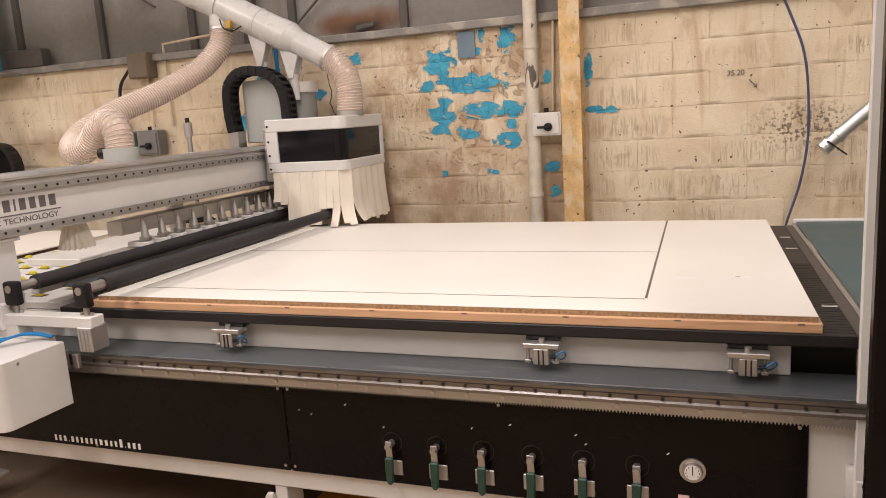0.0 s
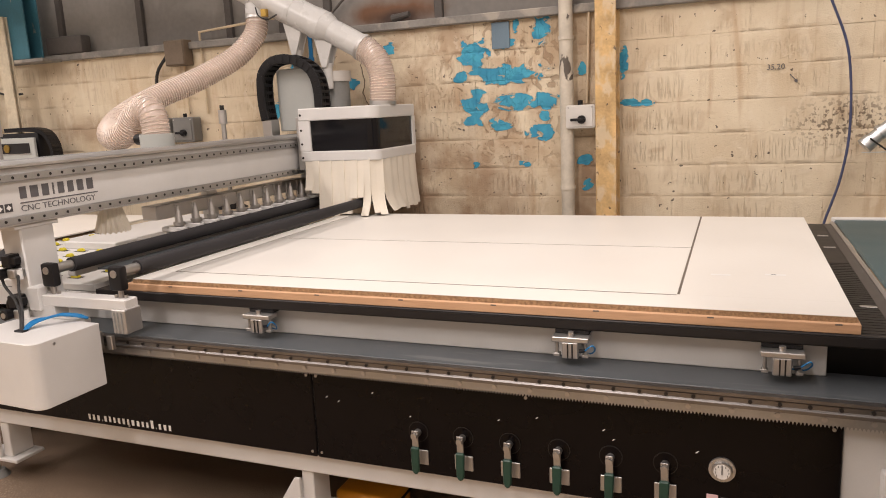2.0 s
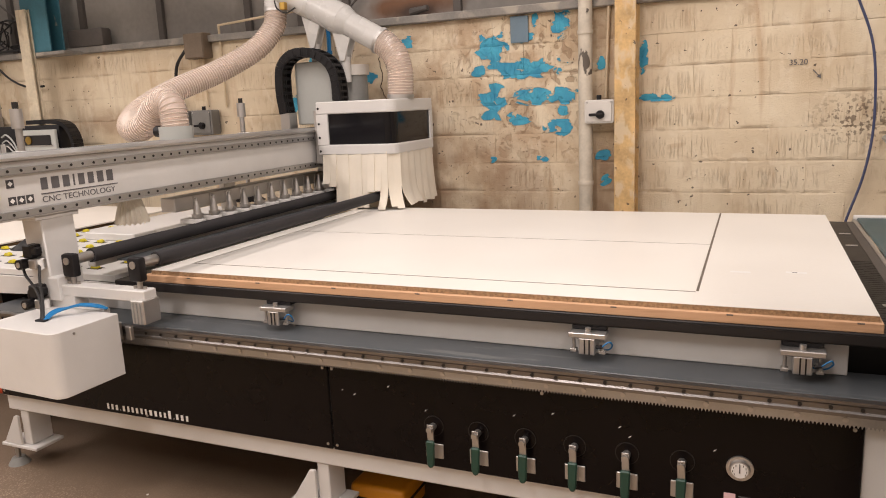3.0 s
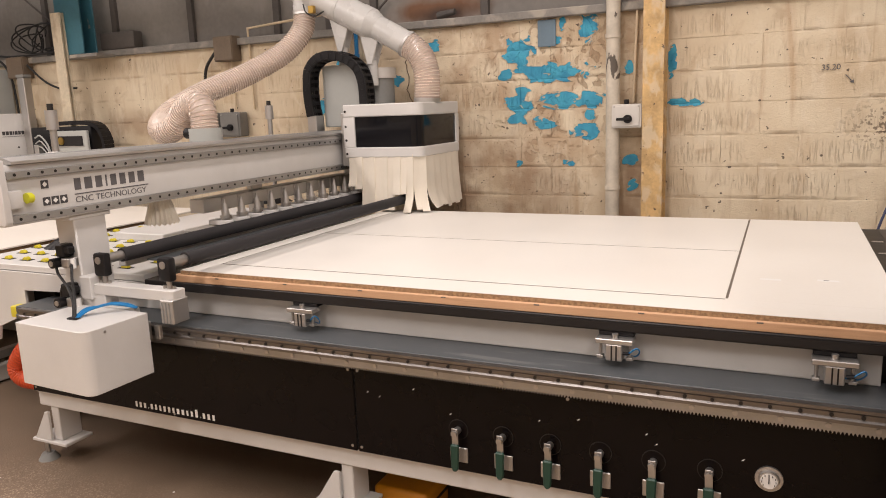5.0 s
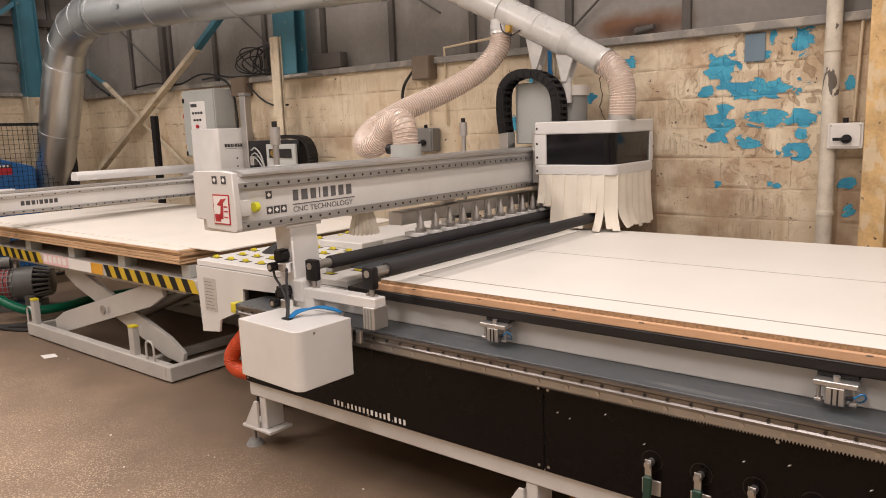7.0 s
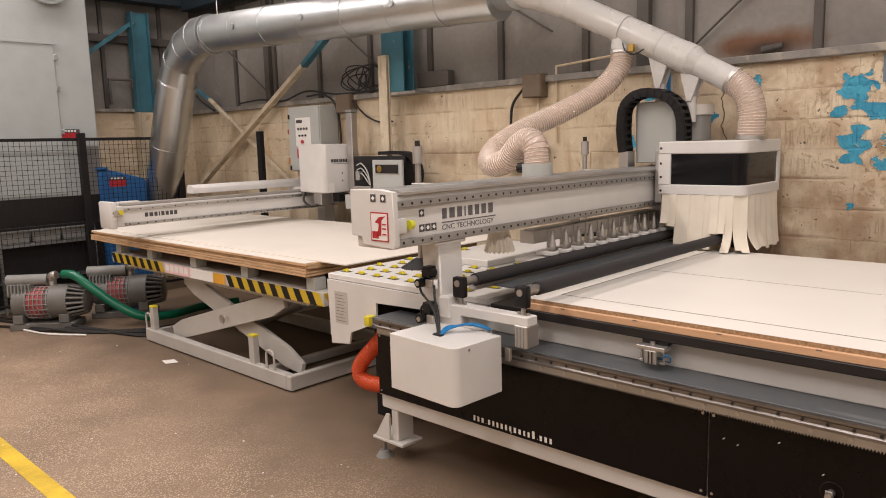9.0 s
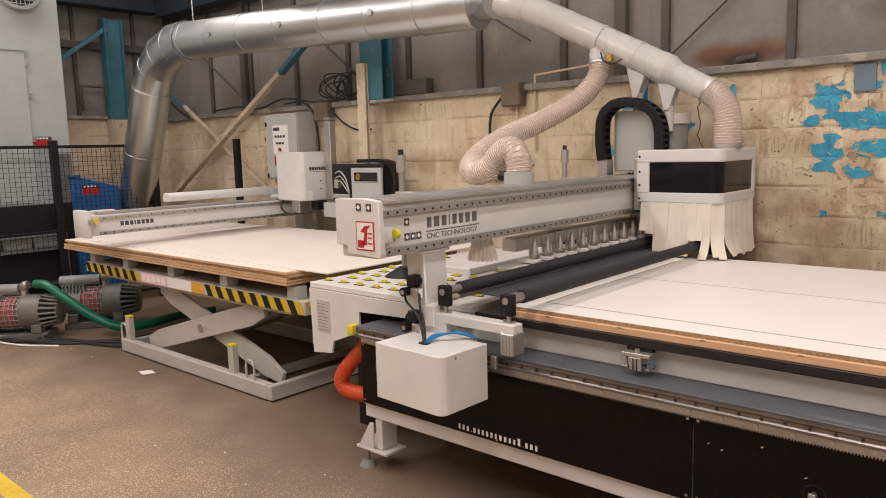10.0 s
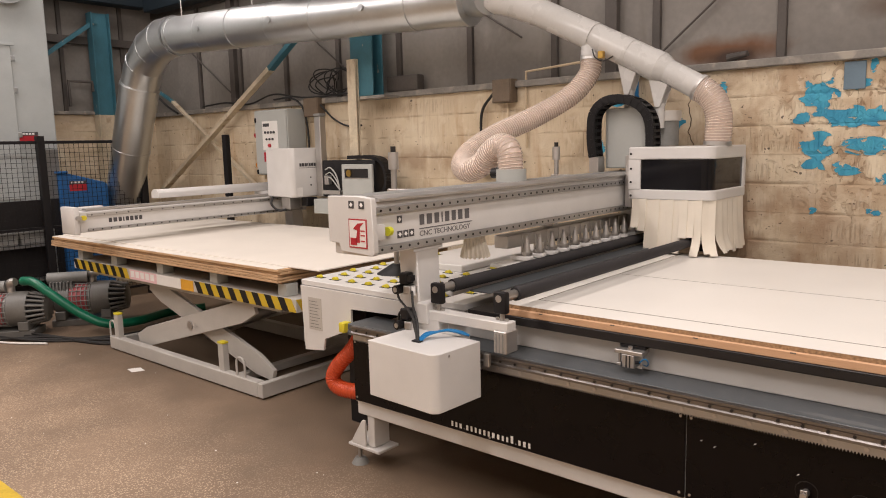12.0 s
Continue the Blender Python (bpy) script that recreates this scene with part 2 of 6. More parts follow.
    comb = math_("MULTIPLY", comb, step(noise_tex(1.9, 4), 0.46, 0.58))
    tone = mix(math_("MULTIPLY", comb, 0.30), tone, (0.30, 0.205, 0.12))
    seam = math_("MULTIPLY", math_("MAXIMUM", step(course, 0.10, 0.015), step(course, 0.94, 0.99)), step(noise_tex(4.5, 6, 0.6), 0.44, 0.60))
    tone = mix(math_("MULTIPLY", seam, 0.38), tone, (0.24, 0.155, 0.09))
    blot = step(noise_tex(6.0, 9, 0.7), 0.56, 0.68)
    tone = mix(math_("MULTIPLY", blot, 0.38), tone, (0.40, 0.275, 0.165))
    pale = step(noise_tex(8.0, 8, 0.7, (1.4, 1, 0.8)), 0.56, 0.64)
    tone = mix(math_("MULTIPLY", pale, 0.40), tone, (0.72, 0.63, 0.49))
    rust = math_("MULTIPLY", step(noise_tex(1.0, 5, 0.4, (7, 1, 0.9)), 0.60, 0.72), 0.45)
    tone = mix(rust, tone, (0.40, 0.225, 0.10))
    # dark grime; the tall patch beside the downpipe also paints in the gap's shade
    for cx, cz, rx, rz, k in ((0.35, 1.12, 0.75, 0.40, 0.75), (-0.1, 1.5, 0.35, 0.3, 0.6), (-2.9, 1.65, 0.6, 0.14, 0.7), (1.40, 1.35, 0.14, 1.0, 0.9), (0.05, 1.05, 0.50, 0.30, 0.6)):
        g = math_("MULTIPLY", area(cx, cz, rx, rz), step(noise_tex(4.0, 7, 0.4), 0.35, 0.62))
        tone = mix(math_("MULTIPLY", g, 0.72 * k), tone, (0.225, 0.115, 0.055))
    # pitted patch
    pit = math_("MULTIPLY", area(2.95, 1.52, 0.3, 0.15), step(noise_tex(45, 3), 0.52, 0.58))
    tone = mix(math_("MULTIPLY", pit, 0.8), tone, (0.13, 0.09, 0.06))
    speck = step(noise_tex(55, 3), 0.66, 0.70)
    tone = mix(math_("MULTIPLY", speck, math_("ADD", math_("MULTIPLY", area(0.4, 1.6, 1.3, 0.9), 0.45), 0.12)), tone, (0.16, 0.09, 0.05))
    drip = math_("MULTIPLY", step(noise_tex(1.0, 6, 0.3, (26, 1, 1.3)), 0.57, 0.66), step(noise_tex(1.1, 3), 0.40, 0.60))
    tone = mix(math_("MULTIPLY", drip, 0.28), tone, (0.36, 0.22, 0.12))
    dots = step(noise_tex(26, 2), 0.72, 0.735)
    tone = mix(math_("MULTIPLY", dots, 0.85), tone, (0.06, 0.04, 0.03))
    # peeled paint: bare undercoat with curled pale rims
    peel_n = noise_tex(9.0, 9, 0.7, (1.0, 1.0, 1.7))
    zone = None
    for cx, cz, rx, rz in PATCHES:
        a = area(cx, cz, rx, rz)
        zone = a if zone is None else math_("MAXIMUM", zone, a)
    ragged = math_("MULTIPLY", math_("SUBTRACT", peel_n, 0.5), 4.2)
    level = math_("ADD", zone, ragged)
    rough_zone = area(0.88, 1.85, 0.62, 0.62)
    crack = math_("MULTIPLY", step(noise_tex(11, 7, 1.2), 0.57, 0.60), math_("MAXIMUM", rough_zone, zone))
    tone = mix(math_("MULTIPLY", crack, 0.55), tone, (0.23, 0.14, 0.075))
    rim = math_("MULTIPLY", step(level, 0.30, 0.45), step(zone, 0.02, 0.2))
    tone = mix(math_("MULTIPLY", rim, 0.6), tone, (0.62, 0.54, 0.41))
    bare = math_("MULTIPLY", step(level, 0.50, 0.53), step(zone, 0.04, 0.12))
    blue = mix(step(noise_tex(9, 5), 0.4, 0.6), (0.035, 0.26, 0.42), (0.06, 0.36, 0.52))
    tone = mix(bare, tone, blue)
    l.new(tone, b.inputs["Base Color"])
    h = math_("ADD", math_("MULTIPLY", noise_tex(110, 5), 0.40), math_("MULTIPLY", noise_tex(9, 6), 0.8))
    h = math_("SUBTRACT", h, math_("MULTIPLY", bare, 0.9))
    h = math_("ADD", h, math_("MULTIPLY", rim, 0.7))
    h = math_("SUBTRACT", h, math_("MULTIPLY", comb, 0.35))
    h = math_("SUBTRACT", h, math_("MULTIPLY", crack, 0.5))
    h = math_("SUBTRACT", h, math_("MULTIPLY", seam, 0.5))
    bp = n.new("ShaderNodeBump")
    bp.inputs["Strength"].default_value, bp.inputs["Distance"].default_value = 0.80, 0.012
    l.new(h, bp.inputs["Height"])
    l.new(bp.outputs[0], b.inputs["Normal"])
    return m


BLOCKM = wall_paint()


def floor_paint():
    """Speckled, worn concrete."""
    m = mat("worn_concrete", (0.258, 0.180, 0.120), 0.62, var=0.34, scale=0.9, fine=130, bump=0.5)
    n, l = m.node_tree.nodes, m.node_tree.links
    b = n["Principled BSDF"]
    src = b.inputs["Base Color"].links[0].from_socket
    geo = n.new("ShaderNodeNewGeometry")
    vor = n.new("ShaderNodeTexVoronoi")
    vor.inputs["Scale"].default_value = 85
    l.new(geo.outputs["Position"], vor.inputs["Vector"])
    r = n.new("ShaderNodeMapRange")
    r.inputs["From Min"].default_value, r.inputs["From Max"].default_value = 0.48, 0.14
    l.new(vor.outputs["Distance"], r.inputs["Value"])
    sp = n.new("ShaderNodeTexNoise")
    sp.inputs["Scale"].default_value = 4
    sp.inputs["Detail"].default_value = 5
    l.new(geo.outputs["Position"], sp.inputs["Vector"])
    r2 = n.new("ShaderNodeMapRange")
    r2.inputs["From Min"].default_value, r2.inputs["From Max"].default_value = 0.24, 0.52
    r2.inputs["To Max"].default_value = 0.9
    l.new(sp.outputs["Fac"], r2.inputs["Value"])
    mu = n.new("ShaderNodeMath")
    mu.operation = "MULTIPLY"
    l.new(r.outputs[0], mu.inputs[0])
    l.new(r2.outputs[0], mu.inputs[1])
    mx = n.new("ShaderNodeMix")
    mx.data_type = "RGBA"
    l.new(mu.outputs[0], mx.inputs["Factor"])
    l.new(src, mx.inputs[6])
    mx.inputs[7].default_value = (0.60, 0.465, 0.33, 1)
    # the walked aisle is scoured pale; shade round the machines is painted in darker
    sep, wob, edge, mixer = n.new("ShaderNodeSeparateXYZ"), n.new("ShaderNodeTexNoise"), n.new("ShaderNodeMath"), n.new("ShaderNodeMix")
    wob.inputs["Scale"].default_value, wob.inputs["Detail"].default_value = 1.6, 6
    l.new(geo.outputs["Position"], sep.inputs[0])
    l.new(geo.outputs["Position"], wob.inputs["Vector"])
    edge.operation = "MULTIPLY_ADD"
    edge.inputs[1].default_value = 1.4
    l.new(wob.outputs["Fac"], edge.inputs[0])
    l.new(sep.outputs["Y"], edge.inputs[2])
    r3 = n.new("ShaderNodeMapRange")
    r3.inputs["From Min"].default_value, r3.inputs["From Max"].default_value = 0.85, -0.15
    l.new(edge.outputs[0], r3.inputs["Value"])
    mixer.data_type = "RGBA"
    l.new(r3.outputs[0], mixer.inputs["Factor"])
    machine_shade = n.new("ShaderNodeVectorMath")
    machine_shade.operation = "SCALE"
    machine_shade.inputs["Scale"].default_value = 0.60
    l.new(src, machine_shade.inputs[0])
    l.new(machine_shade.outputs[0], mixer.inputs[6])
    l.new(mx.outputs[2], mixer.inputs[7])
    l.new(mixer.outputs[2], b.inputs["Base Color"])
    return m


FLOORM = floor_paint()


# ---- mesh helpers ----
def box(bm, x0, x1, y0, y1, z0, z1, bevel=0.0, seg=1):
    m = Matrix.Translation(((x0 + x1) / 2, (y0 + y1) / 2, (z0 + z1) / 2)) @ Matrix.Diagonal((x1 - x0, y1 - y0, z1 - z0, 1))
    vs = bmesh.ops.create_cube(bm, size=1, matrix=m)["verts"]
    if bevel:
        es = list({e for v in vs for e in v.link_edges})
        bmesh.ops.bevel(bm, geom=es, offset=bevel, segments=seg, affect="EDGES", profile=0.5)
    return bm


def cyl(bm, p0, p1, r, r2=None, seg=16):
    p0, p1 = Vector(p0), Vector(p1)
    d = p1 - p0
    m = Matrix.Translation((p0 + p1) / 2) @ d.to_track_quat("Z", "Y").to_matrix().to_4x4()
    bmesh.ops.create_cone(bm, cap_ends=True, segments=seg, radius1=r, radius2=r if r2 is None else r2, depth=d.length, matrix=m)
    return bm


def ball(bm, c, r, u=14, v=8, squash=(1, 1, 1)):
    bmesh.ops.create_uvsphere(bm, u_segments=u, v_segments=v, radius=r, matrix=Matrix.Translation(c) @ Matrix.Diagonal((*squash, 1)))
    return bm


def spline(pts, n=8):
    pts = [Vector(p) for p in pts]
    q = [2 * pts[0] - pts[1]] + pts + [2 * pts[-1] - pts[-2]]
    out = []
    for i in range(1, len(q) - 2):
        for k in range(n):
            t = k / n
            a, b, c, d = q[i - 1], q[i], q[i + 1], q[i + 2]
            out.append(0.5 * ((2 * b) + (c - a) * t + (2 * a - 5 * b + 4 * c - d) * t * t + (3 * b - a - 3 * c + d) * t ** 3))
    out.append(pts[-1])
    return out


def tube(bm, pts, r, seg=10, n=8, smooth=True, ridge=0.0, pitch=0.011):
    path = spline(pts, n) if smooth else [Vector(p) for p in pts]
    if ridge:
        even, want, run = [path[0]], pitch, 0.0
        for a, b in zip(path, path[1:]):
            step_len = (b - a).length
            while run + step_len >= want:
                even.append(a.lerp(b, (want - run) / step_len))
                want += pitch
            run += step_len
        path = even
    rings, up = [], None
    for i, p in enumerate(path):
        d = (path[min(i + 1, len(path) - 1)] - path[max(i - 1, 0)]).normalized()
        if up is None:
            up = d.orthogonal().normalized()
        up = (up - d * up.dot(d)).normalized()
        side = d.cross(up)
        rr = r + (ridge if i % 2 else 0)
        rings.append([bm.verts.new(p + (up * math.cos(a) + side * math.sin(a)) * rr) for a in (2 * math.pi * k / seg for k in range(seg))])
    for a, b in zip(rings, rings[1:]):
        for k in range(seg):
            bm.faces.new((a[k], a[(k + 1) % seg], b[(k + 1) % seg], b[k]))
    bm.faces.new(rings[0][::-1])
    bm.faces.new(rings[-1])
    return bm


def prism(bm, poly, axis, lo, hi, bevel=0.0):
    """A flat outline pushed along an axis: poly holds the two other coordinates, in axis order."""
    def at(u, v, w):
        return {"x": (w, u, v), "y": (u, w, v), "z": (u, v, w)}[axis]
    a = [bm.verts.new(at(u, v, lo)) for u, v in poly]
    b = [bm.verts.new(at(u, v, hi)) for u, v in poly]
    fs = [bm.faces.new(a), bm.faces.new(b[::-1])]
    k = len(poly)
    for i in range(k):
        fs.append(bm.faces.new((a[(i + 1) % k], a[i], b[i], b[(i + 1) % k])))
    bmesh.ops.recalc_face_normals(bm, faces=fs)
    if bevel:
        bmesh.ops.bevel(bm, geom=list({e for f in fs for e in f.edges}), offset=bevel, segments=1, affect="EDGES")
    return bm


def mesh_of(name, bm, material, smooth=None):
    me = bpy.data.meshes.new(name)
    bmesh.ops.recalc_face_normals(bm, faces=bm.faces[:])
    bm.to_mesh(me)
    bm.free()
    me.materials.append(material)
    if smooth is not None:
        me.shade_smooth()
        me.set_sharp_from_angle(angle=radians(smooth))
    return me


def part(name, bm, material, parent, label="", smooth=35, at=None):
    ob = new(name, bm if isinstance(bm, bpy.types.Mesh) else mesh_of(name, bm, material, smooth))
    ob.parent = parent
    if parent:
        ob.matrix_parent_inverse = Matrix.Translation(-parent.location)
    if at is not None:
        ob.location = at
    if label:
        ob["label"] = label
    return ob


def repeat(name, bm, material, parent, places, smooth=35):
    me = mesh_of(name, bm, material, smooth)
    return [part(name, me, material, parent, at=p) for p in places]


def thing(name, label, category, at=(0, 0, 0), group="", kind=""):
    ob = new(name)
    ob.empty_display_size = 0.1
    ob.location = at
    ob.matrix_world = Matrix.Translation(at)
    return tagged(ob, label, category, group, kind)


def solid(name, bm, material, label, category, group="", kind="", smooth=35):
    return tagged(new(name, mesh_of(name, bm, material, smooth)), label, category, group, kind)


def B():
    return bmesh.new()


def lettering(words, height, material, name, parent, m, bold=0.0):
    cu = bpy.data.curves.new(name, "FONT")
    cu.body, cu.size, cu.extrude, cu.offset = words, height, 0.0008, bold
    tmp = bpy.data.objects.new("tmp", cu)
    me = bpy.data.meshes.new_from_object(tmp)
    bpy.data.objects.remove(tmp)
    me.transform(m)
    me.materials.clear()
    me.materials.append(material)
    return part(name, me, material, parent)


# ---- hall ----
WY, WTOP = 2.67, 2.28
XL, XR, YF, ZC = -9.2, 7.0, -6.5, 5.4

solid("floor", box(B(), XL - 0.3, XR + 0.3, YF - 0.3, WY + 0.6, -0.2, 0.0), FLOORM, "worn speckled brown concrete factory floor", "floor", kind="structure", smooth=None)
solid("ceiling", box(B(), XL - 0.3, XR + 0.3, YF - 0.3, WY + 0.6, ZC, ZC + 0.2), CEIL, "plain grey factory roof lining", "ceiling", kind="structure", smooth=None)
solid("wall_south", box(B(), XL, XR, YF - 0.2, YF, 0, ZC), HALLW, "plain cream painted hall wall", "wall", kind="structure", smooth=None)
solid("wall_east", box(B(), XR, XR + 0.2, YF - 0.2, WY + 0.3, 0, ZC), HALLW, "plain cream painted hall wall", "wall", kind="structure", smooth=None)

# end wall on the far side, block below and sheeting above
XW = -7.95
west = solid("wall_west", box(B(), XW - 0.25, XW, YF - 0.2, WY + 0.3, 0, 2.3), BLOCKM, "cream painted block end wall, grubby", "wall", kind="structure", smooth=None)
solid("wall_west_sheeting", box(B(), XW - 0.2, XW - 0.06, YF - 0.2, WY + 0.3, 2.3, ZC), CLAD, "dull grey-beige sheeting on the end wall", "wall", kind="structure", smooth=None)
solid("wall_north_sheeting", box(B(), XW - 0.2, XR + 0.2, WY + 0.10, WY + 0.25, WTOP + 0.05, ZC), CLAD, "dull grey-beige wall sheeting with stains", "wall", kind="structure", smooth=None)


def sheeting_ribs():
    places = [(-6.84 + 0.9 * k, WY + 0.085, 0) for k in range(13)]
    root = thing("sheeting_ribs", "dark steel ribs on the wall sheeting", "wall ribs", (0, WY, 2.3), kind="structure")
    repeat("rib", box(B(), -0.03, 0.03, -0.02, 0.02, WTOP + 0.06, ZC - 0.05, 0.004), RUSTY, root, places)
    for px in (-6.05, -0.90):
        part("post", box(B(), px - 0.05, px + 0.05, WY + 0.03, WY + 0.098, WTOP + 0.052, ZC - 0.05, 0.004), RUSTY, root)
    for a, b in (((-0.62, 2.34), (0.30, 3.10)), ((-2.32, 3.05), (-1.75, 2.70)), ((-7.3, 3.30), (-5.9, 2.36)), ((-5.0, 3.35), (-3.7, 2.40))):
        part("tie_rod", cyl(B(), (a[0], WY + 0.05, a[1]), (b[0], WY + 0.05, b[1]), 0.009, seg=8), RUSTY, root)
    west_places = [(XW - 0.045, -0.1 + 0.8 * k, 0) for k in range(4)]
    repeat("rib", box(B(), -0.02, 0.02, -0.025, 0.025, 2.34, ZC - 0.05, 0.004), RUSTY, root, west_places)
    part("rail", box(B(), XW, XR, WY + 0.05, WY + 0.09, 3.62, 3.74, 0.005), RUSTY, root)
    part("rail", box(B(), XW - 0.04, XW + 0.02, YF, WY, 3.2, 3.3, 0.005), RUSTY, root)


sheeting_ribs()
EAVES = mat("dark_blue_girder", (0.006, 0.014, 0.022), 0.6, var=0.3)
solid("eaves_girder", box(B(), XW + 0.0, XW + 0.22, YF, WY - 0.1, 3.72, 4.15, 0.01), EAVES, "dark blue eaves girder on the end wall", "girder", kind="structure")
solid("eaves_girder_north", box(B(), XW + 0.22, -5.2, WY - 0.16, WY + 0.04, 3.66, 3.90, 0.01), EAVES, "dark blue girder along the wall sheeting", "girder", kind="structure")
solid("window_ledge", box(B(), XW, XR, WY - 0.05, WY + 0.12, WTOP - 0.005, WTOP + 0.05, 0.006), LEDGE, "dusty steel capping along the block wall", "ledge", kind="structure")
solid("ledge_west", box(B(), XW - 0.1, XW + 0.05, YF, WY - 0.06, 2.302, 2.345, 0.006), LEDGE, "dusty steel capping on the end wall", "ledge", kind="structure")


def steel_column(x0, x1, y0, y1, z1, material, label, split=None, base=0.0):
    root = thing("steel_column", label, "column", ((x0 + x1) / 2, (y0 + y1) / 2, base), kind="structure")
    t, w = 0.014, 0.010
    for lo, hi, mt in ((0, split, BLOCKM2), (split, z1, material)) if split else ((base, z1, material),):
        part("flange", box(B(), x0, x1, y0, y0 + t, lo, hi, 0.002), mt, root)
        part("flange", box(B(), x0, x1, y1 - t, y1, lo, hi, 0.002), mt, root)
        part("web", box(B(), (x0 + x1) / 2 - w / 2, (x0 + x1) / 2 + w / 2, y0 + t, y1 - t, lo, hi), mt, root)
    return root


BLOCKM2 = mat("cream_steel_paint", (0.58, 0.50, 0.37), 0.55, var=0.22, scale=5, fine=40, bump=0.1)
OCHRE = mat("ochre_chipped_paint", (0.56, 0.37, 0.165), 0.6, var=0.35, scale=9, fine=60, bump=0.3)
chipped(OCHRE, (0.63, 0.53, 0.38), 14.0, 0.50, 0.60, (1, 1, 0.5), 0.6)
chipped(OCHRE, (0.10, 0.065, 0.04), 22.0, 0.66, 0.69)
chipped(BLOCKM2, (0.30, 0.20, 0.11), 8.0, 0.58, 0.70, (1, 1, 0.5), 0.6)
steel_column(-3.63, -3.32, 2.45, 2.60, ZC, BLUE, "blue steel column above the wall ledge", base=2.30)
steel_column(-3.635, -3.515, 2.40, 2.449, 2.66, BLOCKM2, "cream painted steel post below the blue column")
steel_column(XW + 0.02, XW + 0.17, 1.82, 2.06, 3.6, BLUE, "blue steel corner column", 2.3)
steel_column(1.50, 1.63, 2.50, 2.665, ZC, OCHRE, "ochre steel column with chipped paint by the wall")


def wall_pipe(pts, r, material, label, name="wall_pipe", straps=()):
    root = thing(name, label, "pipe", pts[0], kind="structure")
    part("pipe", tube(B(), pts, r, 12, smooth=False), material, root)
    for p in straps:
        part("strap", cyl(B(), (p[0], p[1], p[2] - 0.012), (p[0], p[1], p[2] + 0.012), r + 0.006), material, root)


PIPEP = mat("chipped_pipe_paint", (0.54, 0.485, 0.40), 0.5, var=0.2, scale=9)
chipped(PIPEP, (0.06, 0.045, 0.035), 9.0, 0.63, 0.65, (1, 1, 0.6))
wall_pipe([(1.30, 2.58, 0.0), (1.30, 2.58, 3.4)], 0.045, PIPEP, "pale painted downpipe with chipped patches", "downpipe", [(1.3, 2.58, 2.12), (1.3, 2.58, 1.15)])
wall_pipe([(-0.64, 2.63, 1.2), (-0.64, 2.63, 2.32), (-0.64, 2.60, 2.36), (-0.49, 2.60, 2.36)], 0.016, BLUEH, "blue compressed-air pipe on the block wall", "air_pipe", [(-0.64, 2.63, 1.8), (-0.64, 2.63, 2.12)])
CONDUIT = mat("cream_conduit", (0.58, 0.47, 0.32), 0.5, var=0.15)
wall_pipe([(-1.66, 2.645, 1.76), (-1.66, 2.645, 2.40), (-0.90, 2.60, 2.44)], 0.011, CONDUIT, "painted conduit running down to a switch", "conduit")
wall_pipe([(-0.74, 2.645, 1.3), (-0.74, 2.645, 2.27)], 0.010, CONDUIT, "painted conduit on the block wall", "conduit")
wall_pipe([(-1.85, 2.645, 1.76), (-1.85, 2.645, 2.18)], 0.010, CONDUIT, "painted conduit below a junction box", "conduit")
wall_pipe([(-5.42, 2.645, 1.45), (-5.42, 2.645, 2.2)], 0.012, CONDUIT, "painted conduit beside the control cabinet", "conduit")
wall_pipe([(-4.41, 2.645, 1.76), (-4.41, 2.645, 2.16)], 0.016, CONDUIT, "painted conduit below a junction box", "conduit")
wall_pipe([(1.42, 2.64, 1.7), (1.44, 2.64, 2.3)], 0.009, CONDUIT, "thin conduit beside the ochre column", "conduit")


def beam_between(name, a, b, w, h, material, label, root=None):
    a, b = Vector(a), Vector(b)
    bm = B()
    d = b - a
    m = Matrix.Translation((a + b) / 2) @ d.to_track_quat("Z", "Y").to_matrix().to_4x4() @ Matrix.Diagonal((w, h, d.length, 1))
    bmesh.ops.create_cube(bm, size=1, matrix=m)
    return solid(name, bm, material, label, "brace", kind="structure")


beam_between("brace", (-3.60, 2.54, 3.58), (-5.05, 2.54, 2.70), 0.08, 0.05, BLUE, "blue upper end of a diagonal steel brace")
beam_between("brace", (-5.05, 2.54, 2.70), (-7.75, 2.54, 1.20), 0.08, 0.05, BLOCKM2, "cream diagonal steel brace on the wall")
beam_between("brace", (-7.30, 2.60, 2.46), (-5.35, 2.60, 1.25), 0.05, 0.03, BLOCKM2, "cream crossing steel brace on the wall")
beam_between("brace", (-7.85, 1.90, 3.50), (-7.85, 1.0, 2.85), 0.05, 0.05, BLUE, "blue diagonal brace on the end wall")
beam_between("brace", (-7.84, 2.45, 2.80), (-7.30, 2.60, 2.46), 0.05, 0.03, BLUE, "blue upper end of a crossing brace")


def rounded(w, d, r, k=4):
    """Rounded rectangle outline round the origin."""
    out = []
    for cx, cy, a0 in ((w / 2 - r, d / 2 - r, 0), (-w / 2 + r, d / 2 - r, 90), (-w / 2 + r, -d / 2 + r, 180), (w / 2 - r, -d / 2 + r, 270)):
        out += [(cx + r * math.cos(radians(a0 + 90 * i / k)), cy + r * math.sin(radians(a0 + 90 * i / k))) for i in range(k + 1)]
    return out


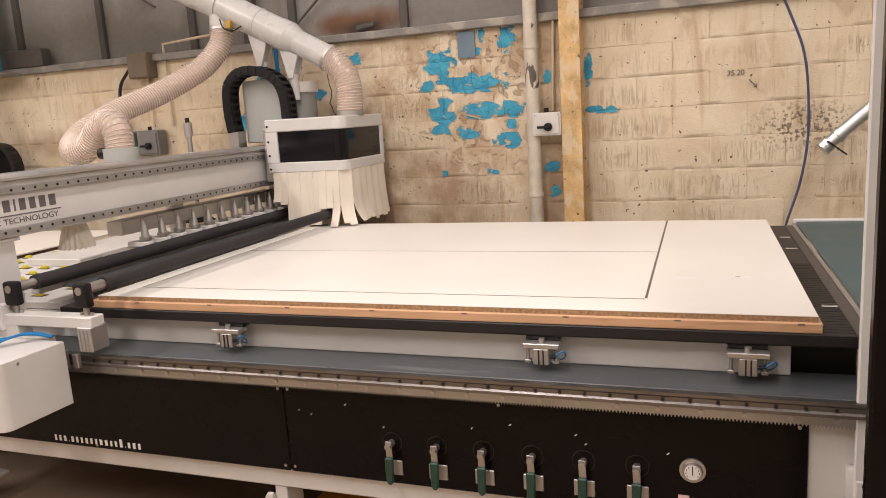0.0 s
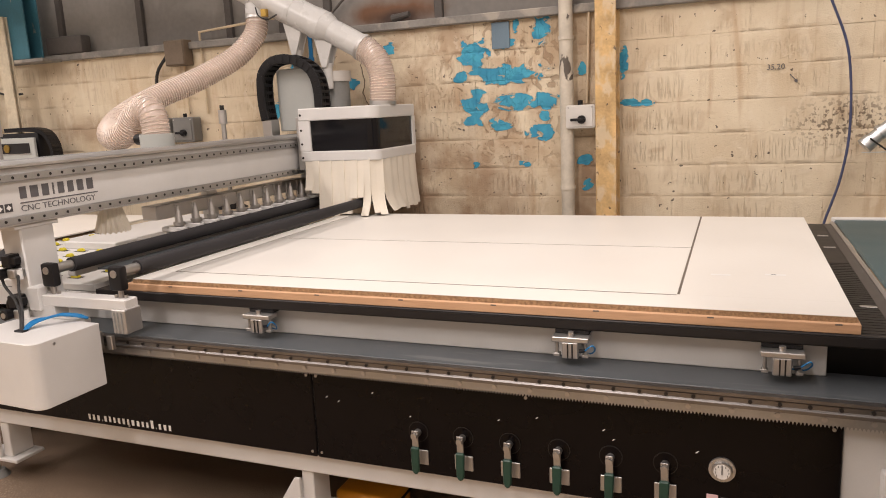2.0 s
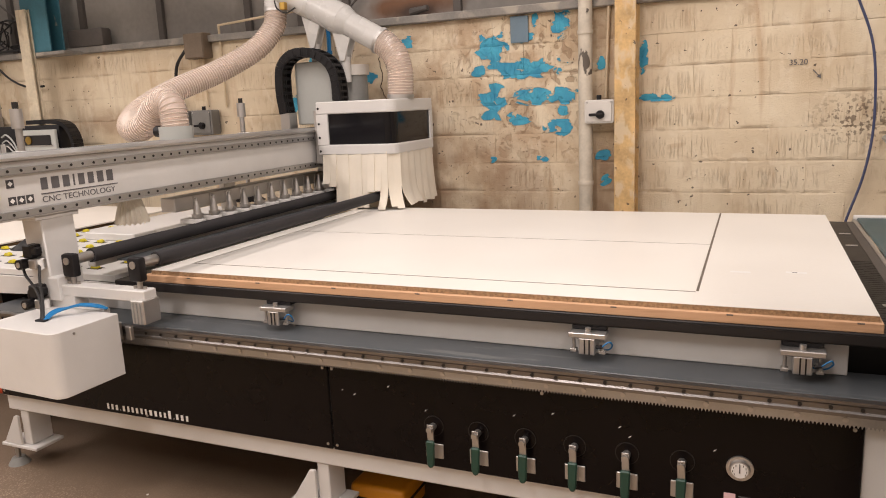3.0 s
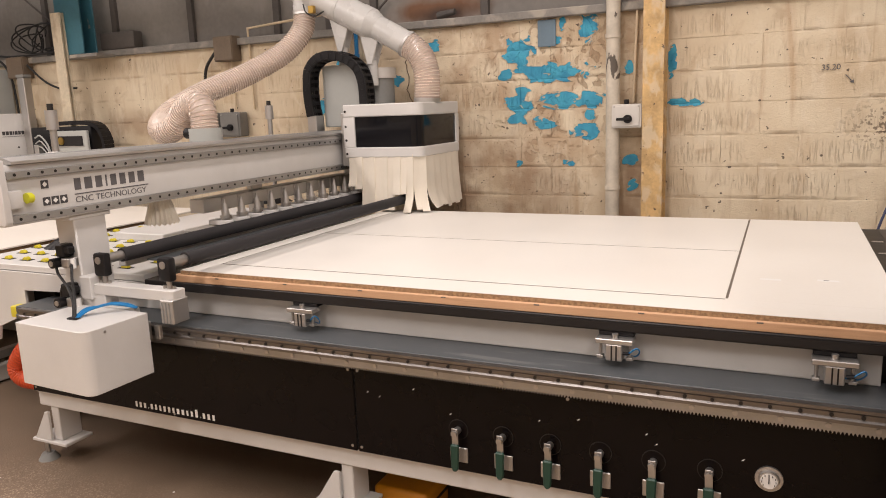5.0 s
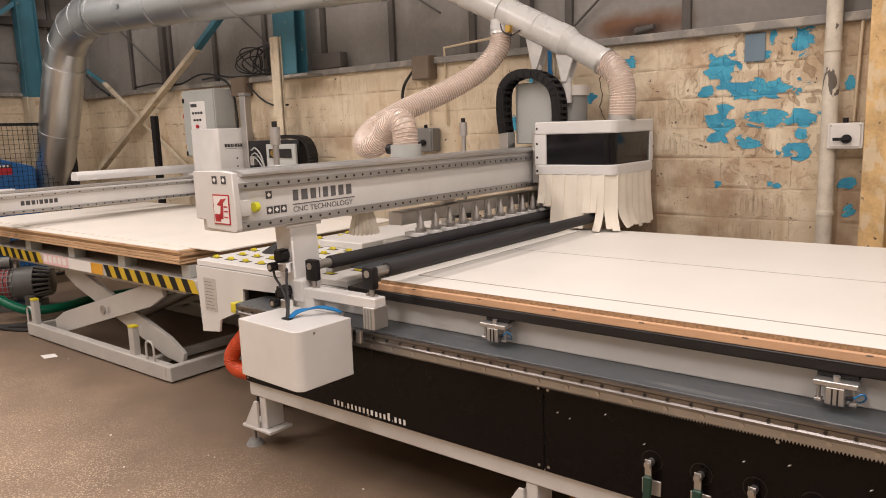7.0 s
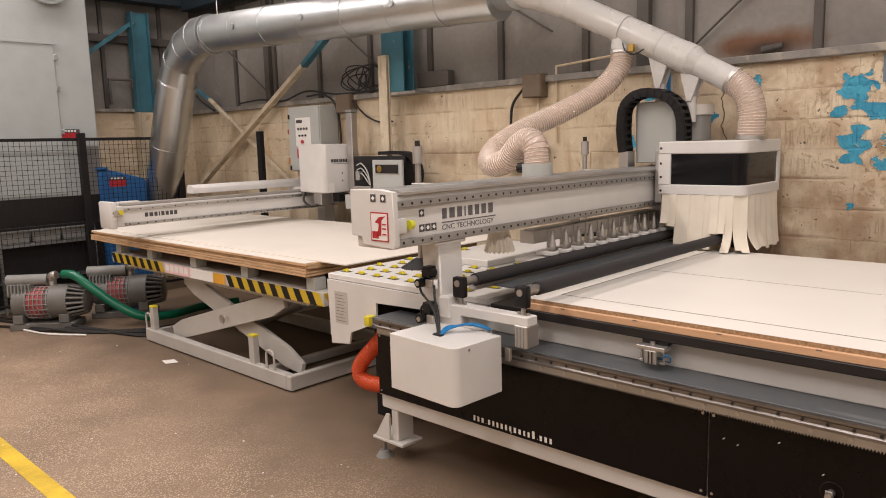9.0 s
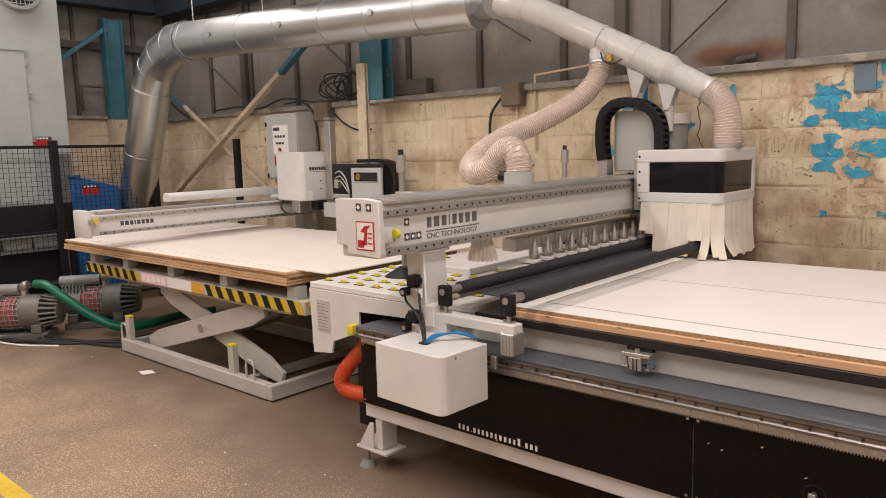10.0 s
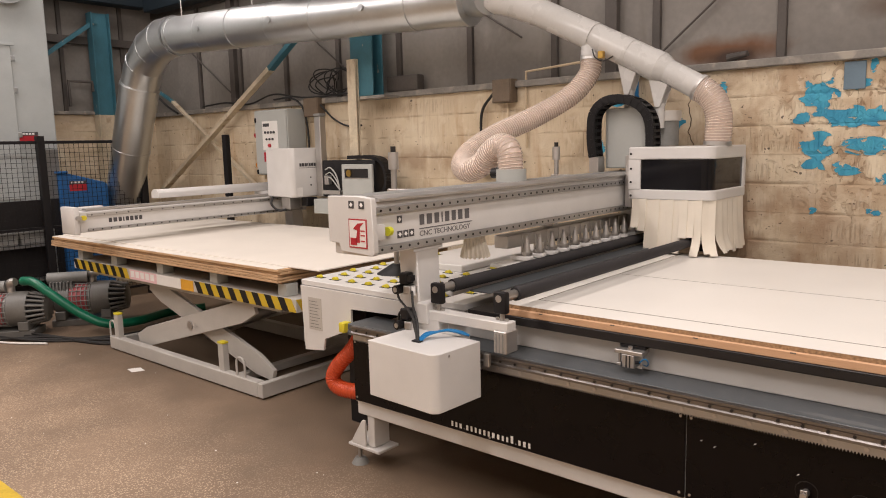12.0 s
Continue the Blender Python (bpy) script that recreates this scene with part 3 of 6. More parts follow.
def isolator(x, z, w, h, label, body=BOXGREY, y=2.655):
    root = thing("isolator_switch", label, "switch", (x, y, z))
    bm = B()
    prism(bm, [(x + u, z + v) for u, v in rounded(w, h, 0.015)], "y", y - 0.10, y, 0.003)
    part("body", bm, body, root)
    part("cover", box(B(), x - w * 0.42, x + w * 0.42, y - 0.108, y - 0.10, z - h * 0.42, z + h * 0.42, 0.002), body, root)
    part("knob", cyl(B(), (x + 0.01, y - 0.108, z - h * 0.12), (x + 0.01, y - 0.128, z - h * 0.12), 0.027), BLACK, root)
    part("lever", box(B(), x - 0.06, x + 0.03, y - 0.138, y - 0.126, z - h * 0.12 - 0.009, z - h * 0.12 + 0.009, 0.003), BLACK, root)
    for sx in (-0.4, 0.4):
        part("screw", cyl(B(), (x + sx * w, y - 0.11, z + 0.4 * h), (x + sx * w, y - 0.100, z + 0.4 * h), 0.006, seg=8), STEEL, root)
    part("gland", cyl(B(), (x - 0.01, y - 0.05, z + h / 2), (x - 0.01, y - 0.05, z + h / 2 + 0.03), 0.016, seg=10), BLACK, root)


isolator(-1.85, 1.64, 0.21, 0.20, "grey isolator switch on the block wall")
isolator(-2.09, 1.64, 0.21, 0.20, "grey isolator switch beside its twin")
isolator(-4.42, 1.67, 0.17, 0.20, "grey isolator switch below the junction box")
isolator(1.40, 1.615, 0.19, 0.15, "pale isolator switch between pipe and column", CREAMY, 2.62)


def junction(x, z, w, h, label):
    root = thing("junction_box", label, "junction box", (x, 2.66, z))
    part("body", box(B(), x - w / 2, x + w / 2, 2.56, 2.665, z - h / 2, z + h / 2, 0.008, 2), RUSTB, root)
    part("lid", box(B(), x - w * 0.46, x + w * 0.46, 2.552, 2.56, z - h * 0.46, z + h * 0.46, 0.002), RUSTB, root)


RUSTB = mat("brown_box", (0.15, 0.11, 0.075), 0.6, var=0.25)
junction(-1.86, 2.25, 0.20, 0.20, "brown junction box at the wall top")
junction(-4.41, 2.24, 0.24, 0.20, "brown junction box with cables at the wall top")


def cable(pts, r, material, label, name="cable", n=8):
    return solid(name, tube(B(), pts, r, 8, n), material, label, "cable")


cable([(-1.97, 2.60, 2.24), (-2.11, 2.62, 2.1), (-2.13, 2.62, 1.9), (-2.08, 2.60, 1.76)], 0.013, RUBBER, "black cable from junction box to switch")
cable([(-4.29, 2.60, 2.26), (-4.10, 2.62, 2.10), (-3.88, 2.62, 2.02), (-3.68, 2.62, 2.02)], 0.010, RUBBER, "black cable sagging to the column")
cable([(-5.1, 2.6, 2.36), (-4.78, 2.6, 2.36), (-4.60, 2.62, 2.22), (-4.55, 2.63, 1.9), (-4.57, 2.63, 1.4)], 0.011, RUBBER, "black cable hanging to the control cabinet")
cable([(-6.6, 2.62, 2.36), (-6.1, 2.62, 2.38), (-5.6, 2.62, 2.34), (-5.1, 2.6, 2.42), (-4.5, 2.6, 2.35), (-3.6, 2.62, 2.36)], 0.010, RUBBER, "black cable lying along the ledge")
cable([(-7.84, 2.5, 3.0), (-7.7, 2.5, 2.7), (-7.45, 2.55, 2.45), (-7.2, 2.6, 2.3)], 0.014, RUBBER, "black cable hanging beside the corner column")
cable([(2.70, 2.60, 2.5), (2.84, 2.60, 2.18), (2.93, 2.60, 1.9), (2.955, 2.60, 1.5), (2.92, 2.59, 1.2), (2.84, 2.57, 0.92), (2.8, 2.56, 0.7)], 0.0075, mat("blue_cable", (0.045, 0.055, 0.12), 0.4), "blue cable hanging on the block wall")


def coil(cx, y, cz):
    root = thing("cable_coil", "tangled black cable coil on the ledge", "cable", (cx, y, cz))
    rnd = random.Random(5)
    for k in range(7):
        r0, ph, tilt = rnd.uniform(0.10, 0.19), rnd.uniform(0, 6), rnd.uniform(-0.5, 0.5)
        ox, oz = rnd.uniform(-0.16, 0.16), rnd.uniform(-0.03, 0.06)
        pts = [(cx + ox + 1.2 * r0 * math.cos(a + ph), y + 0.05 * math.sin(2 * a), cz + oz + 0.7 * r0 * math.sin(a + ph) + tilt * r0 * math.cos(a + ph) * 0.6) for a in [i * 0.7 for i in range(9)]]
        part("loop", tube(B(), pts, 0.007, 6, 4), RUBBER, root)
    return root


coil(-4.12, 2.62, 2.47)
solid("dark_box", box(B(), -3.30, -2.88, 2.61, 2.72, WTOP + 0.05, WTOP + 0.20, 0.02, 2), RUSTY, "dark brown box lying on the ledge", "box")
solid("column_bracket", box(B(), -3.48, -3.14, 2.42, 2.62, 2.265, 2.295, 0.004), LEDGE, "steel seat plate beside the column", "bracket", kind="structure")
solid("wall_plate", box(B(), 0.775, 0.90, 2.652, 2.662, 2.09, 2.265, 0.002), mat("slate_plate", (0.13, 0.19, 0.24), 0.5), "slate-blue plate fixed to the block wall", "plate")
cyl_bm = B()
cyl(cyl_bm, (0.02, 2.70, 2.36), (0.16, 2.68, 2.38), 0.03, 0.02, 10)
solid("rusty_bracket", cyl_bm, RUSTY, "rusty iron stub on the stained sheeting", "bracket")


def lettered_wall():
    root = thing("wall_mark", "pencilled number and arrow on the wall", "writing", (2.5, WY, 1.85))
    m = Matrix.Translation((2.50, WY - 0.006, 1.845)) @ Matrix.Rotation(radians(90), 4, "X")
    lettering("35.20", 0.046, GREYINK, "digits", root, m)
    part("arrow", prism(B(), [(2.628, 1.812), (2.631, 1.815), (2.664, 1.779), (2.671, 1.786), (2.674, 1.762), (2.652, 1.771), (2.660, 1.776)], "y", WY - 0.007, WY - 0.005), GREYINK, root)


lettered_wall()
crk = random.Random(17)
crack_pts, cx0, cz0 = [], -0.27, 2.22
while cz0 > 1.42:
    crack_pts.append((cx0, WY - 0.001, cz0))
    cx0, cz0 = cx0 + crk.uniform(-0.022, 0.022), cz0 - crk.uniform(0.02, 0.05)
solid("wall_crack", tube(B(), crack_pts, 0.0035, 5, smooth=False), mat("crack_shadow", (0.10, 0.065, 0.04), 0.9), "dark jagged crack in the painted block wall", "crack", kind="structure", smooth=None)

# ---- router machine: frame and bed ----
XA, XB = -1.06, 2.84
bed = thing("router_bed", "white router bed frame with black front panels", "machine", (0.9, 0.6, 0.0))
part("lower_beam", box(B(), XA, XB, 0.02, 0.16, 0.305, 0.395, 0.006), WHITE, bed)
part("rear_beam", box(B(), XA, XB, 1.95, 2.1, 0.305, 0.95, 0.006), WHITE, bed)
part("core", box(B(), XA + 0.02, XB - 0.02, 0.06, 1.95, 0.385, 0.80), CREAMY, bed)
part("upper_beam", box(B(), XA, XB, 0.005, 0.06, 0.385, 0.775, 0.004), WHITE, bed)
part("front_panel", box(B(), -1.042, 0.850, -0.012, 0.003, 0.397, 0.757, 0.003), BLACKP, bed, "gloss black front panel")
part("front_panel", box(B(), 0.856, 2.655, -0.012, 0.003, 0.397, 0.757, 0.003), BLACKP, bed, "gloss black front panel with valve holes")
screws = [(x, -0.013, z) for x in (-1.02, 0.832, 0.874, 2.63) for z in (0.42, 0.735)] + [(-0.1, -0.013, 0.412), (1.7, -0.013, 0.735)]
repeat("screw", cyl(B(), (0, 0, 0), (0, -0.003, 0), 0.006, seg=8), STEEL, bed, screws)
part("side_ledge", box(B(), XA, XB, -0.03, 0.19, 0.80, 0.838, 0.004), GREYP, bed, "grey painted ledge")
part("side_ledge_front", box(B(), XA, XB, -0.034, 0.005, 0.775, 0.80, 0.003), GREYP, bed)
part("guide_rail", prism(B(), [(-0.062, 0.792), (-0.034, 0.792), (-0.034, 0.838), (-0.062, 0.838), (-0.062, 0.828), (-0.056, 0.822), (-0.056, 0.808), (-0.062, 0.802)], "x", -1.0, 2.80), RAILM, bed, "ground steel guide rail")
part("rack_gap", box(B(), -1.0, 2.80, -0.044, -0.034, 0.7905, 0.7925), HOLE, bed)
repeat("rail_bolt", cyl(B(), (0, 0, 0), (0, -0.003, 0), 0.0060, seg=12), HOLE, bed, [(-0.96 + 0.08 * k, -0.057, 0.815) for k in range(47)])


def rack_bm():
    """Toothed rack under the guide rail."""
    bm = B()
    x, pitch, lower = -1.0, 0.0105, []
    while x < 2.80:
        lower += [(x, 0.752), (x + pitch * 0.35, 0.761), (x + pitch * 0.65, 0.761), (x + pitch, 0.752)]
        x += pitch
    a = [bm.verts.new((u, -0.046, v)) for u, v in lower]
    b = [bm.verts.new((u, -0.046, 0.791)) for u, v in lower]
    c = [bm.verts.new((u, -0.018, v)) for u, v in lower]
    for i in range(len(a) - 1):
        bm.faces.new((a[i], a[i + 1], b[i + 1], b[i]))
        bm.faces.new((a[i], c[i], c[i + 1], a[i + 1]))
    return bm


part("rack", rack_bm(), RACK, bed, "toothed steel rack", smooth=None)
repeat("rack_bolt", cyl(B(), (0, 0, 0), (0, -0.004, 0), 0.008, seg=10), ALU, bed, [(-0.9 + 0.125 * k, -0.046, 0.777) for k in range(30)])
part("bed_side", box(B(), XA + 0.5, 2.62, 0.15, 0.19, 0.838, 0.955, 0.003), WHITE, bed)
part("bed_side_far", box(B(), XA + 0.5, 2.80, 1.95, 2.0, 0.838, 0.955, 0.003), WHITE, bed)
part("end_block", box(B(), 2.655, 2.84, 0.0, 0.02, 0.385, 0.772, 0.003), WHITE, bed)
part("bed_core", box(B(), -0.35, 2.60, 0.19, 1.95, 0.80, 0.955), CREAMY, bed)
# added dark box that blacks out the open bed end
part("end_filler", box(B(), 2.602, 2.82, 0.24, 1.95, 0.775, 0.954, 0.003), BOARDK, bed)
part("bed_plate", box(B(), -0.30, 2.83, 0.085, 2.13, 0.955, 0.995, 0.003), BOARDK, bed, "black phenolic bed plate")
part("plate_joint", box(B(), 0.9, 2.83, 0.081, 0.0848, 0.962, 0.988), BOARDK, bed)
part("end_strip", box(B(), 2.792, 2.831, 0.09, 2.12, 0.9952, 0.9975, 0.001), mat("brown_strip", (0.055, 0.048, 0.044), 0.5), bed)
slots = [(2.705 + 0.0, 0.12 + 0.03 * k, 0.9952) for k in range(34)]
repeat("slot", box(B(), 0, 0.09, -0.006, 0.006, 0, 0.0012), HOLE, bed, slots)
repeat("slot_plate", box(B(), 0, 0.05, -0.012, 0.012, 0, 0.003, 0.002), ALU, bed, [(2.74, 0.42, 0.9955), (2.73, 1.45, 0.9955), (2.73, 1.75, 0.9955)])

for fx in (-1.015, 0.72, 2.6):
    for fy, sgn in ((0.09, 1), (2.02, -1)):
        foot = part("foot_bracket", box(B(), fx - 0.12, fx + 0.13, fy - 0.085, fy + 0.075, 0.105, 0.122, 0.003), WHITE, bed)
        part("end_web", box(B(), fx + 0.02, fx + 0.075, fy - 0.06, fy + 0.06, 0.1222, 0.304, 0.004), WHITE, foot)
        for gy in (fy - 0.08, fy + 0.03):
            part("gusset", prism(B(), [(fx - 0.10, 0.1222), (fx + 0.0198, 0.1222), (fx + 0.0198, 0.275), (fx - 0.005, 0.275), (fx - 0.085, 0.150)], "y", gy, gy + 0.014, 0.002), WHITE, foot)
        part("bolt", cyl(B(), (fx - 0.06, fy - 0.05, 0.03), (fx - 0.06, fy - 0.05, 0.185), 0.012, seg=10), STEEL, foot)
        part("nut", cyl(B(), (fx - 0.06, fy - 0.05, 0.12), (fx - 0.06, fy - 0.05, 0.14), 0.022, seg=6), STEEL, foot)
        part("levelling_pad", cyl(B(), (fx - 0.06, fy - 0.05, 0.0), (fx - 0.06, fy - 0.05, 0.035), 0.052, 0.030), GREYC, foot)

URLX = random.Random(3)
ux = -0.340
for ch in "lllrlllllllllllrlll":
    w = 0.005 if ch == "r" else URLX.uniform(0.015, 0.020)
    h = 0.006 if ch == "r" else URLX.choice((0.024, 0.026, 0.036, 0.025))
    part("print_bar", box(B(), ux + 0.002, ux + max(0.004, w - 0.003), -0.0135, -0.0122, 0.414, 0.414 + h), WHITEP, bed)
    ux += w + 0.0094


def valve(x, z=0.560):
    root = thing("ball_valve", "chrome ball valve with dark green lever", "valve", (x, -0.012, z), "valves on the front panel")
    part("collar", cyl(B(), (x, -0.012, z), (x, -0.0145, z), 0.0385, seg=28), HOLE, root)
    part("recess", cyl(B(), (x, -0.0145, z), (x, -0.0155, z), 0.036, seg=28), BLACKP, root, "dark recess round the stem")
    part("stem", cyl(B(), (x, -0.016, z), (x, -0.050, z), 0.013), STEEL, root)
    part("nut", cyl(B(), (x, -0.050, z), (x, -0.060, z), 0.012, seg=6), STEEL, root)
    part("lever", prism(B(), [(x - 0.012, z + 0.018), (x + 0.012, z + 0.018), (x + 0.013, z - 0.045), (x - 0.011, z - 0.045)], "y", -0.050, -0.045, 0.001), STEEL, root, "steel lever")
    part("grip", prism(B(), [(x - 0.015, z - 0.042), (x + 0.017, z - 0.042), (x + 0.013, z - 0.135), (x + 0.003, z - 0.148), (x - 0.009, z - 0.145), (x - 0.015, z - 0.13)], "y", -0.060, -0.046, 0.004), DKGREEN, root, "dark green grip")
    part("pipe_clip", box(B(), x - 0.034, x + 0.036, -0.020, -0.013, z - 0.125, z - 0.068, 0.002), ALU, root)
    return root


v0 = valve(1.292)
for k in range(1, 6):
    copy_thing(v0, pose(1.292 + 0.173 * k, -0.012, 0.560))


def gauge(x=2.327, z=0.565):
    root = thing("pressure_gauge", "round chrome pressure gauge with white dial", "gauge", (x, -0.012, z))
    part("flange", cyl(B(), (x, -0.012, z), (x, -0.020, z), 0.040, seg=32), ALU, root)
    part("bezel", cyl(B(), (x, -0.020, z), (x, -0.032, z), 0.031, 0.028, 32), STEEL, root)
    part("dial", cyl(B(), (x, -0.032, z), (x, -0.0335, z), 0.0245, seg=32), PAPER, root)
    part("needle", box(B(), x - 0.0015, x + 0.0015, -0.0355, -0.034, z - 0.008, z + 0.021), INK, root)
    for k in range(9):
        a = radians(-130 + 32 * k)
        part("tick", box(B(), x + 0.020 * math.sin(a) - 0.001, x + 0.020 * math.sin(a) + 0.001, -0.0352, -0.034, z + 0.020 * math.cos(a) - 0.003, z + 0.020 * math.cos(a) + 0.003), INK, root)
    repeat("screw", cyl(B(), (0, 0, 0), (0, -0.003, 0), 0.004, seg=8), STEEL, root, [(x + 0.035 * math.cos(a), -0.020, z + 0.035 * math.sin(a)) for a in (0.5, 2.6, 4.7)])


gauge()
lab = thing("warning_label", "small pink warning label with dark print", "label", (2.30, -0.013, 0.45))
part("sheet", box(B(), 2.283, 2.317, -0.0145, -0.0125, 0.41, 0.475), PINK, lab)
part("mark", prism(B(), [(2.29, 0.436), (2.31, 0.436), (2.30, 0.455)], "y", -0.0155, -0.0146), RED, lab)
for k in range(5):
    part("print_bar", box(B(), 2.325, 2.40 - 0.01 * (k % 2), -0.0138, -0.0122, 0.466 - 0.012 * k, 0.469 - 0.012 * k), GREYINK, lab)

lat = thing("latch_block", "white plastic latch block on the end post", "latch", (2.79, 0, 0.58))
part("body", box(B(), 2.755, 2.845, -0.045, -0.002, 0.52, 0.63, 0.008, 2), WHITE, lat)
part("keeper", box(B(), 2.775, 2.83, -0.055, -0.045, 0.545, 0.60, 0.004), WHITE, lat)
part("screw", cyl(B(), (2.80, -0.055, 0.585), (2.80, -0.059, 0.585), 0.009, seg=10), HOLE, lat)


def clamp(x):
    """Pneumatic locating cylinder below the bed edge."""
    root = thing("locating_cylinder", "aluminium pneumatic locating cylinder under the bed edge", "air cylinder", (x, 0.10, 0.9), "locating cylinders")
    part("bracket", box(B(), x - 0.075, x + 0.075, 0.085, 0.15, 0.935, 0.955, 0.003), BLACK, root)
    part("flange", box(B(), x - 0.08, x + 0.08, 0.03, 0.11, 0.912, 0.934, 0.003), ALU, root)
    part("body", box(B(), x - 0.035, x + 0.035, 0.03, 0.12, 0.805 + 0.034, 0.912, 0.004), ALU, root)
    part("groove", box(B(), x - 0.012, x - 0.006, 0.027, 0.031, 0.842, 0.908), BOARDK, root)
    part("groove", box(B(), x + 0.008, x + 0.014, 0.027, 0.031, 0.842, 0.908), BOARDK, root)
    part("pin", cyl(B(), (x, 0.06, 0.934), (x, 0.06, 0.953), 0.013), STEEL, root)
    for s in (-1, 1):
        part("guide_rod", cyl(B(), (x + s * 0.062, 0.06, 0.845), (x + s * 0.062, 0.06, 0.912), 0.008, seg=10), STEEL, root)
        part("rod_foot", box(B(), x + s * 0.062 - 0.014, x + s * 0.062 + 0.014, 0.045, 0.075, 0.842, 0.856, 0.002), ALU, root)
    part("air_fitting", cyl(B(), (x + 0.04, 0.04, 0.875), (x + 0.065, 0.035, 0.88), 0.008, seg=8), BLACK, root)
    part("air_tube", tube(B(), [(x + 0.065, 0.035, 0.88), (x + 0.095, 0.03, 0.905), (x + 0.105, 0.05, 0.885), (x + 0.08, 0.09, 0.85), (x + 0.02, 0.125, 0.842)], 0.0035, 6), BLUEH, root)
    return root


c0 = clamp(1.84)
c0.matrix_basis = pose(1.84, 0.10, 0.912) @ Matrix.Diagonal((0.78, 0.78, 0.78, 1))
copy_thing(c0, pose(0.578, 0.10, 0.912))
copy_thing(c0, pose(2.489, 0.10, 0.912))

# boards on the bed
sp = thing("spoilboard", "bare wood-fibre spoilboard with finger notches", "board", (1.3, 1.0, 0.995))
part("panel", box(B(), -0.13, 2.70, 0.095, 2.05, 0.995, 1.026, 0.002), MDF, sp)
repeat("finger_notch", box(B(), -0.010, 0.010, -0.0006, 0.001, -0.0025, 0.0025, 0.0005), KERF, sp, [(0.12 + 0.36 * k, 0.0947, 1.0228) for k in range(8)])
chips = random.Random(9)
for k in range(9):
    cx, cz = chips.uniform(0.9, 2.4), chips.uniform(0.60, 0.70)
    part("paint_chip", prism(B(), [(cx, cz), (cx + 0.006, cz + 0.002), (cx + 0.011, cz + 0.008), (cx + 0.004, cz + 0.005)], "y", -0.0135, -0.0122), WHITEP, bed)
brd = thing("cut_board", "white laminated chipboard sheet with cut grooves", "board", (1.3, 1.0, 1.026))
part("core", box(B(), -0.10, 2.689, 0.112, 2.032, 1.026, 1.0435), CHIP, brd, "speckled chipboard core", smooth=None)
GR, GY = 0.0045, 0.0065
for x0, x1, y0, y1 in ((-0.10, 2.17 - GR, 0.112, 0.274 - GY), (0.0, 2.17 - GR, 0.274 + GY, 1.118 - GY), (0.0, 2.17 - GR, 1.118 + GY, 2.032), (2.17 + GR, 2.689, 0.274 + GY, 2.032), (2.17 - GR, 2.689, 0.112, 0.274 + GY), (-0.10, 0.0 - 2 * GR, 0.274 - GY, 2.032)):
    part("panel", box(B(), x0, x1, y0, y1, 1.0435, 1.0455, 0.0006), LAM, brd)
part("groove_floor", box(B(), -0.09, 2.18, 0.26, 2.03, 1.0434, 1.0438), KERF, brd, "dark cut groove")
for px, py in ((2.30, 0.60), (2.49, 0.63)):
    part("label_patch", box(B(), px - 0.035, px + 0.035, py - 0.012, py + 0.012, 1.0456, 1.0460), WHITEP, brd)
part("label_print", box(B(), 2.475, 2.492, 0.626, 0.634, 1.0461, 1.0464), GREYINK, brd)

# outfeed belt at the far end of the bed
conv = thing("belt_conveyor", "blue-green belt conveyor table behind the bed end", "conveyor", (3.2, 1.1, 0))
part("belt", box(B(), 2.86, 4.4, 0.16, 2.24, 0.985, 1.0, 0.006), BELT, conv)
part("side_rail", box(B(), 2.845, 4.4, 2.24, 2.275, 0.9, 1.012, 0.006), WHITE, conv)
part("side_rail", box(B(), 2.845, 4.4, 0.125, 0.155, 0.9, 1.012, 0.006), WHITE, conv)
part("nose", box(B(), 2.835, 2.858, 0.16, 2.24, 0.955, 0.993, 0.008, 2), ALU, conv)
for lx in (3.0, 4.2):
    for ly in (0.2, 2.2):
        part("leg", box(B(), lx - 0.03, lx + 0.03, ly - 0.03, ly + 0.03, 0, 0.9, 0.004), WHITE, conv)
cpost = thing("control_pillar", "tall dark control pillar with pale edge", "pillar", (3.0, -0.3, 0))
part("panel", box(B(), 2.70, 3.10, -0.56, -0.52, 0.0, 2.1, 0.006), BLACKP, cpost)
part("edge", box(B(), 2.772, 2.80, -0.05, -0.03, 0.0, 2.1, 0.004), WHITE, cpost, "pale post")
part("body", box(B(), 2.80, 3.10, -0.52, 0.0, 0.0, 2.1, 0.006), GREYC, cpost)
duct_r = thing("silver_duct_branch", "capped silver duct branch with damper lever", "duct", (3.05, 2.4, 1.45))
part("pipe", tube(B(), [(3.30, 2.42, 1.66), (3.02, 2.38, 1.41)], 0.038, 18, smooth=False), GALV, duct_r)
part("cap", tube(B(), [(3.035, 2.382, 1.424), (3.0, 2.377, 1.392)], 0.046, 18, smooth=False), GALV, duct_r)
part("clamp_ring", tube(B(), [(3.09, 2.39, 1.473), (3.075, 2.388, 1.459)], 0.046, 18, smooth=False), GALV, duct_r)
part("damper_plate", box(B(), 2.985, 3.12, 2.335, 2.34, 1.36, 1.365), GALV, duct_r)
part("wall_stay", cyl(B(), (3.2, 2.40, 1.57), (3.22, 2.665, 1.57), 0.012), GALV, duct_r)
part("lever", tube(B(), [(3.02, 2.33, 1.44), (3.12, 2.33, 1.36)], 0.005, 6, smooth=False), HOLE, duct_r)

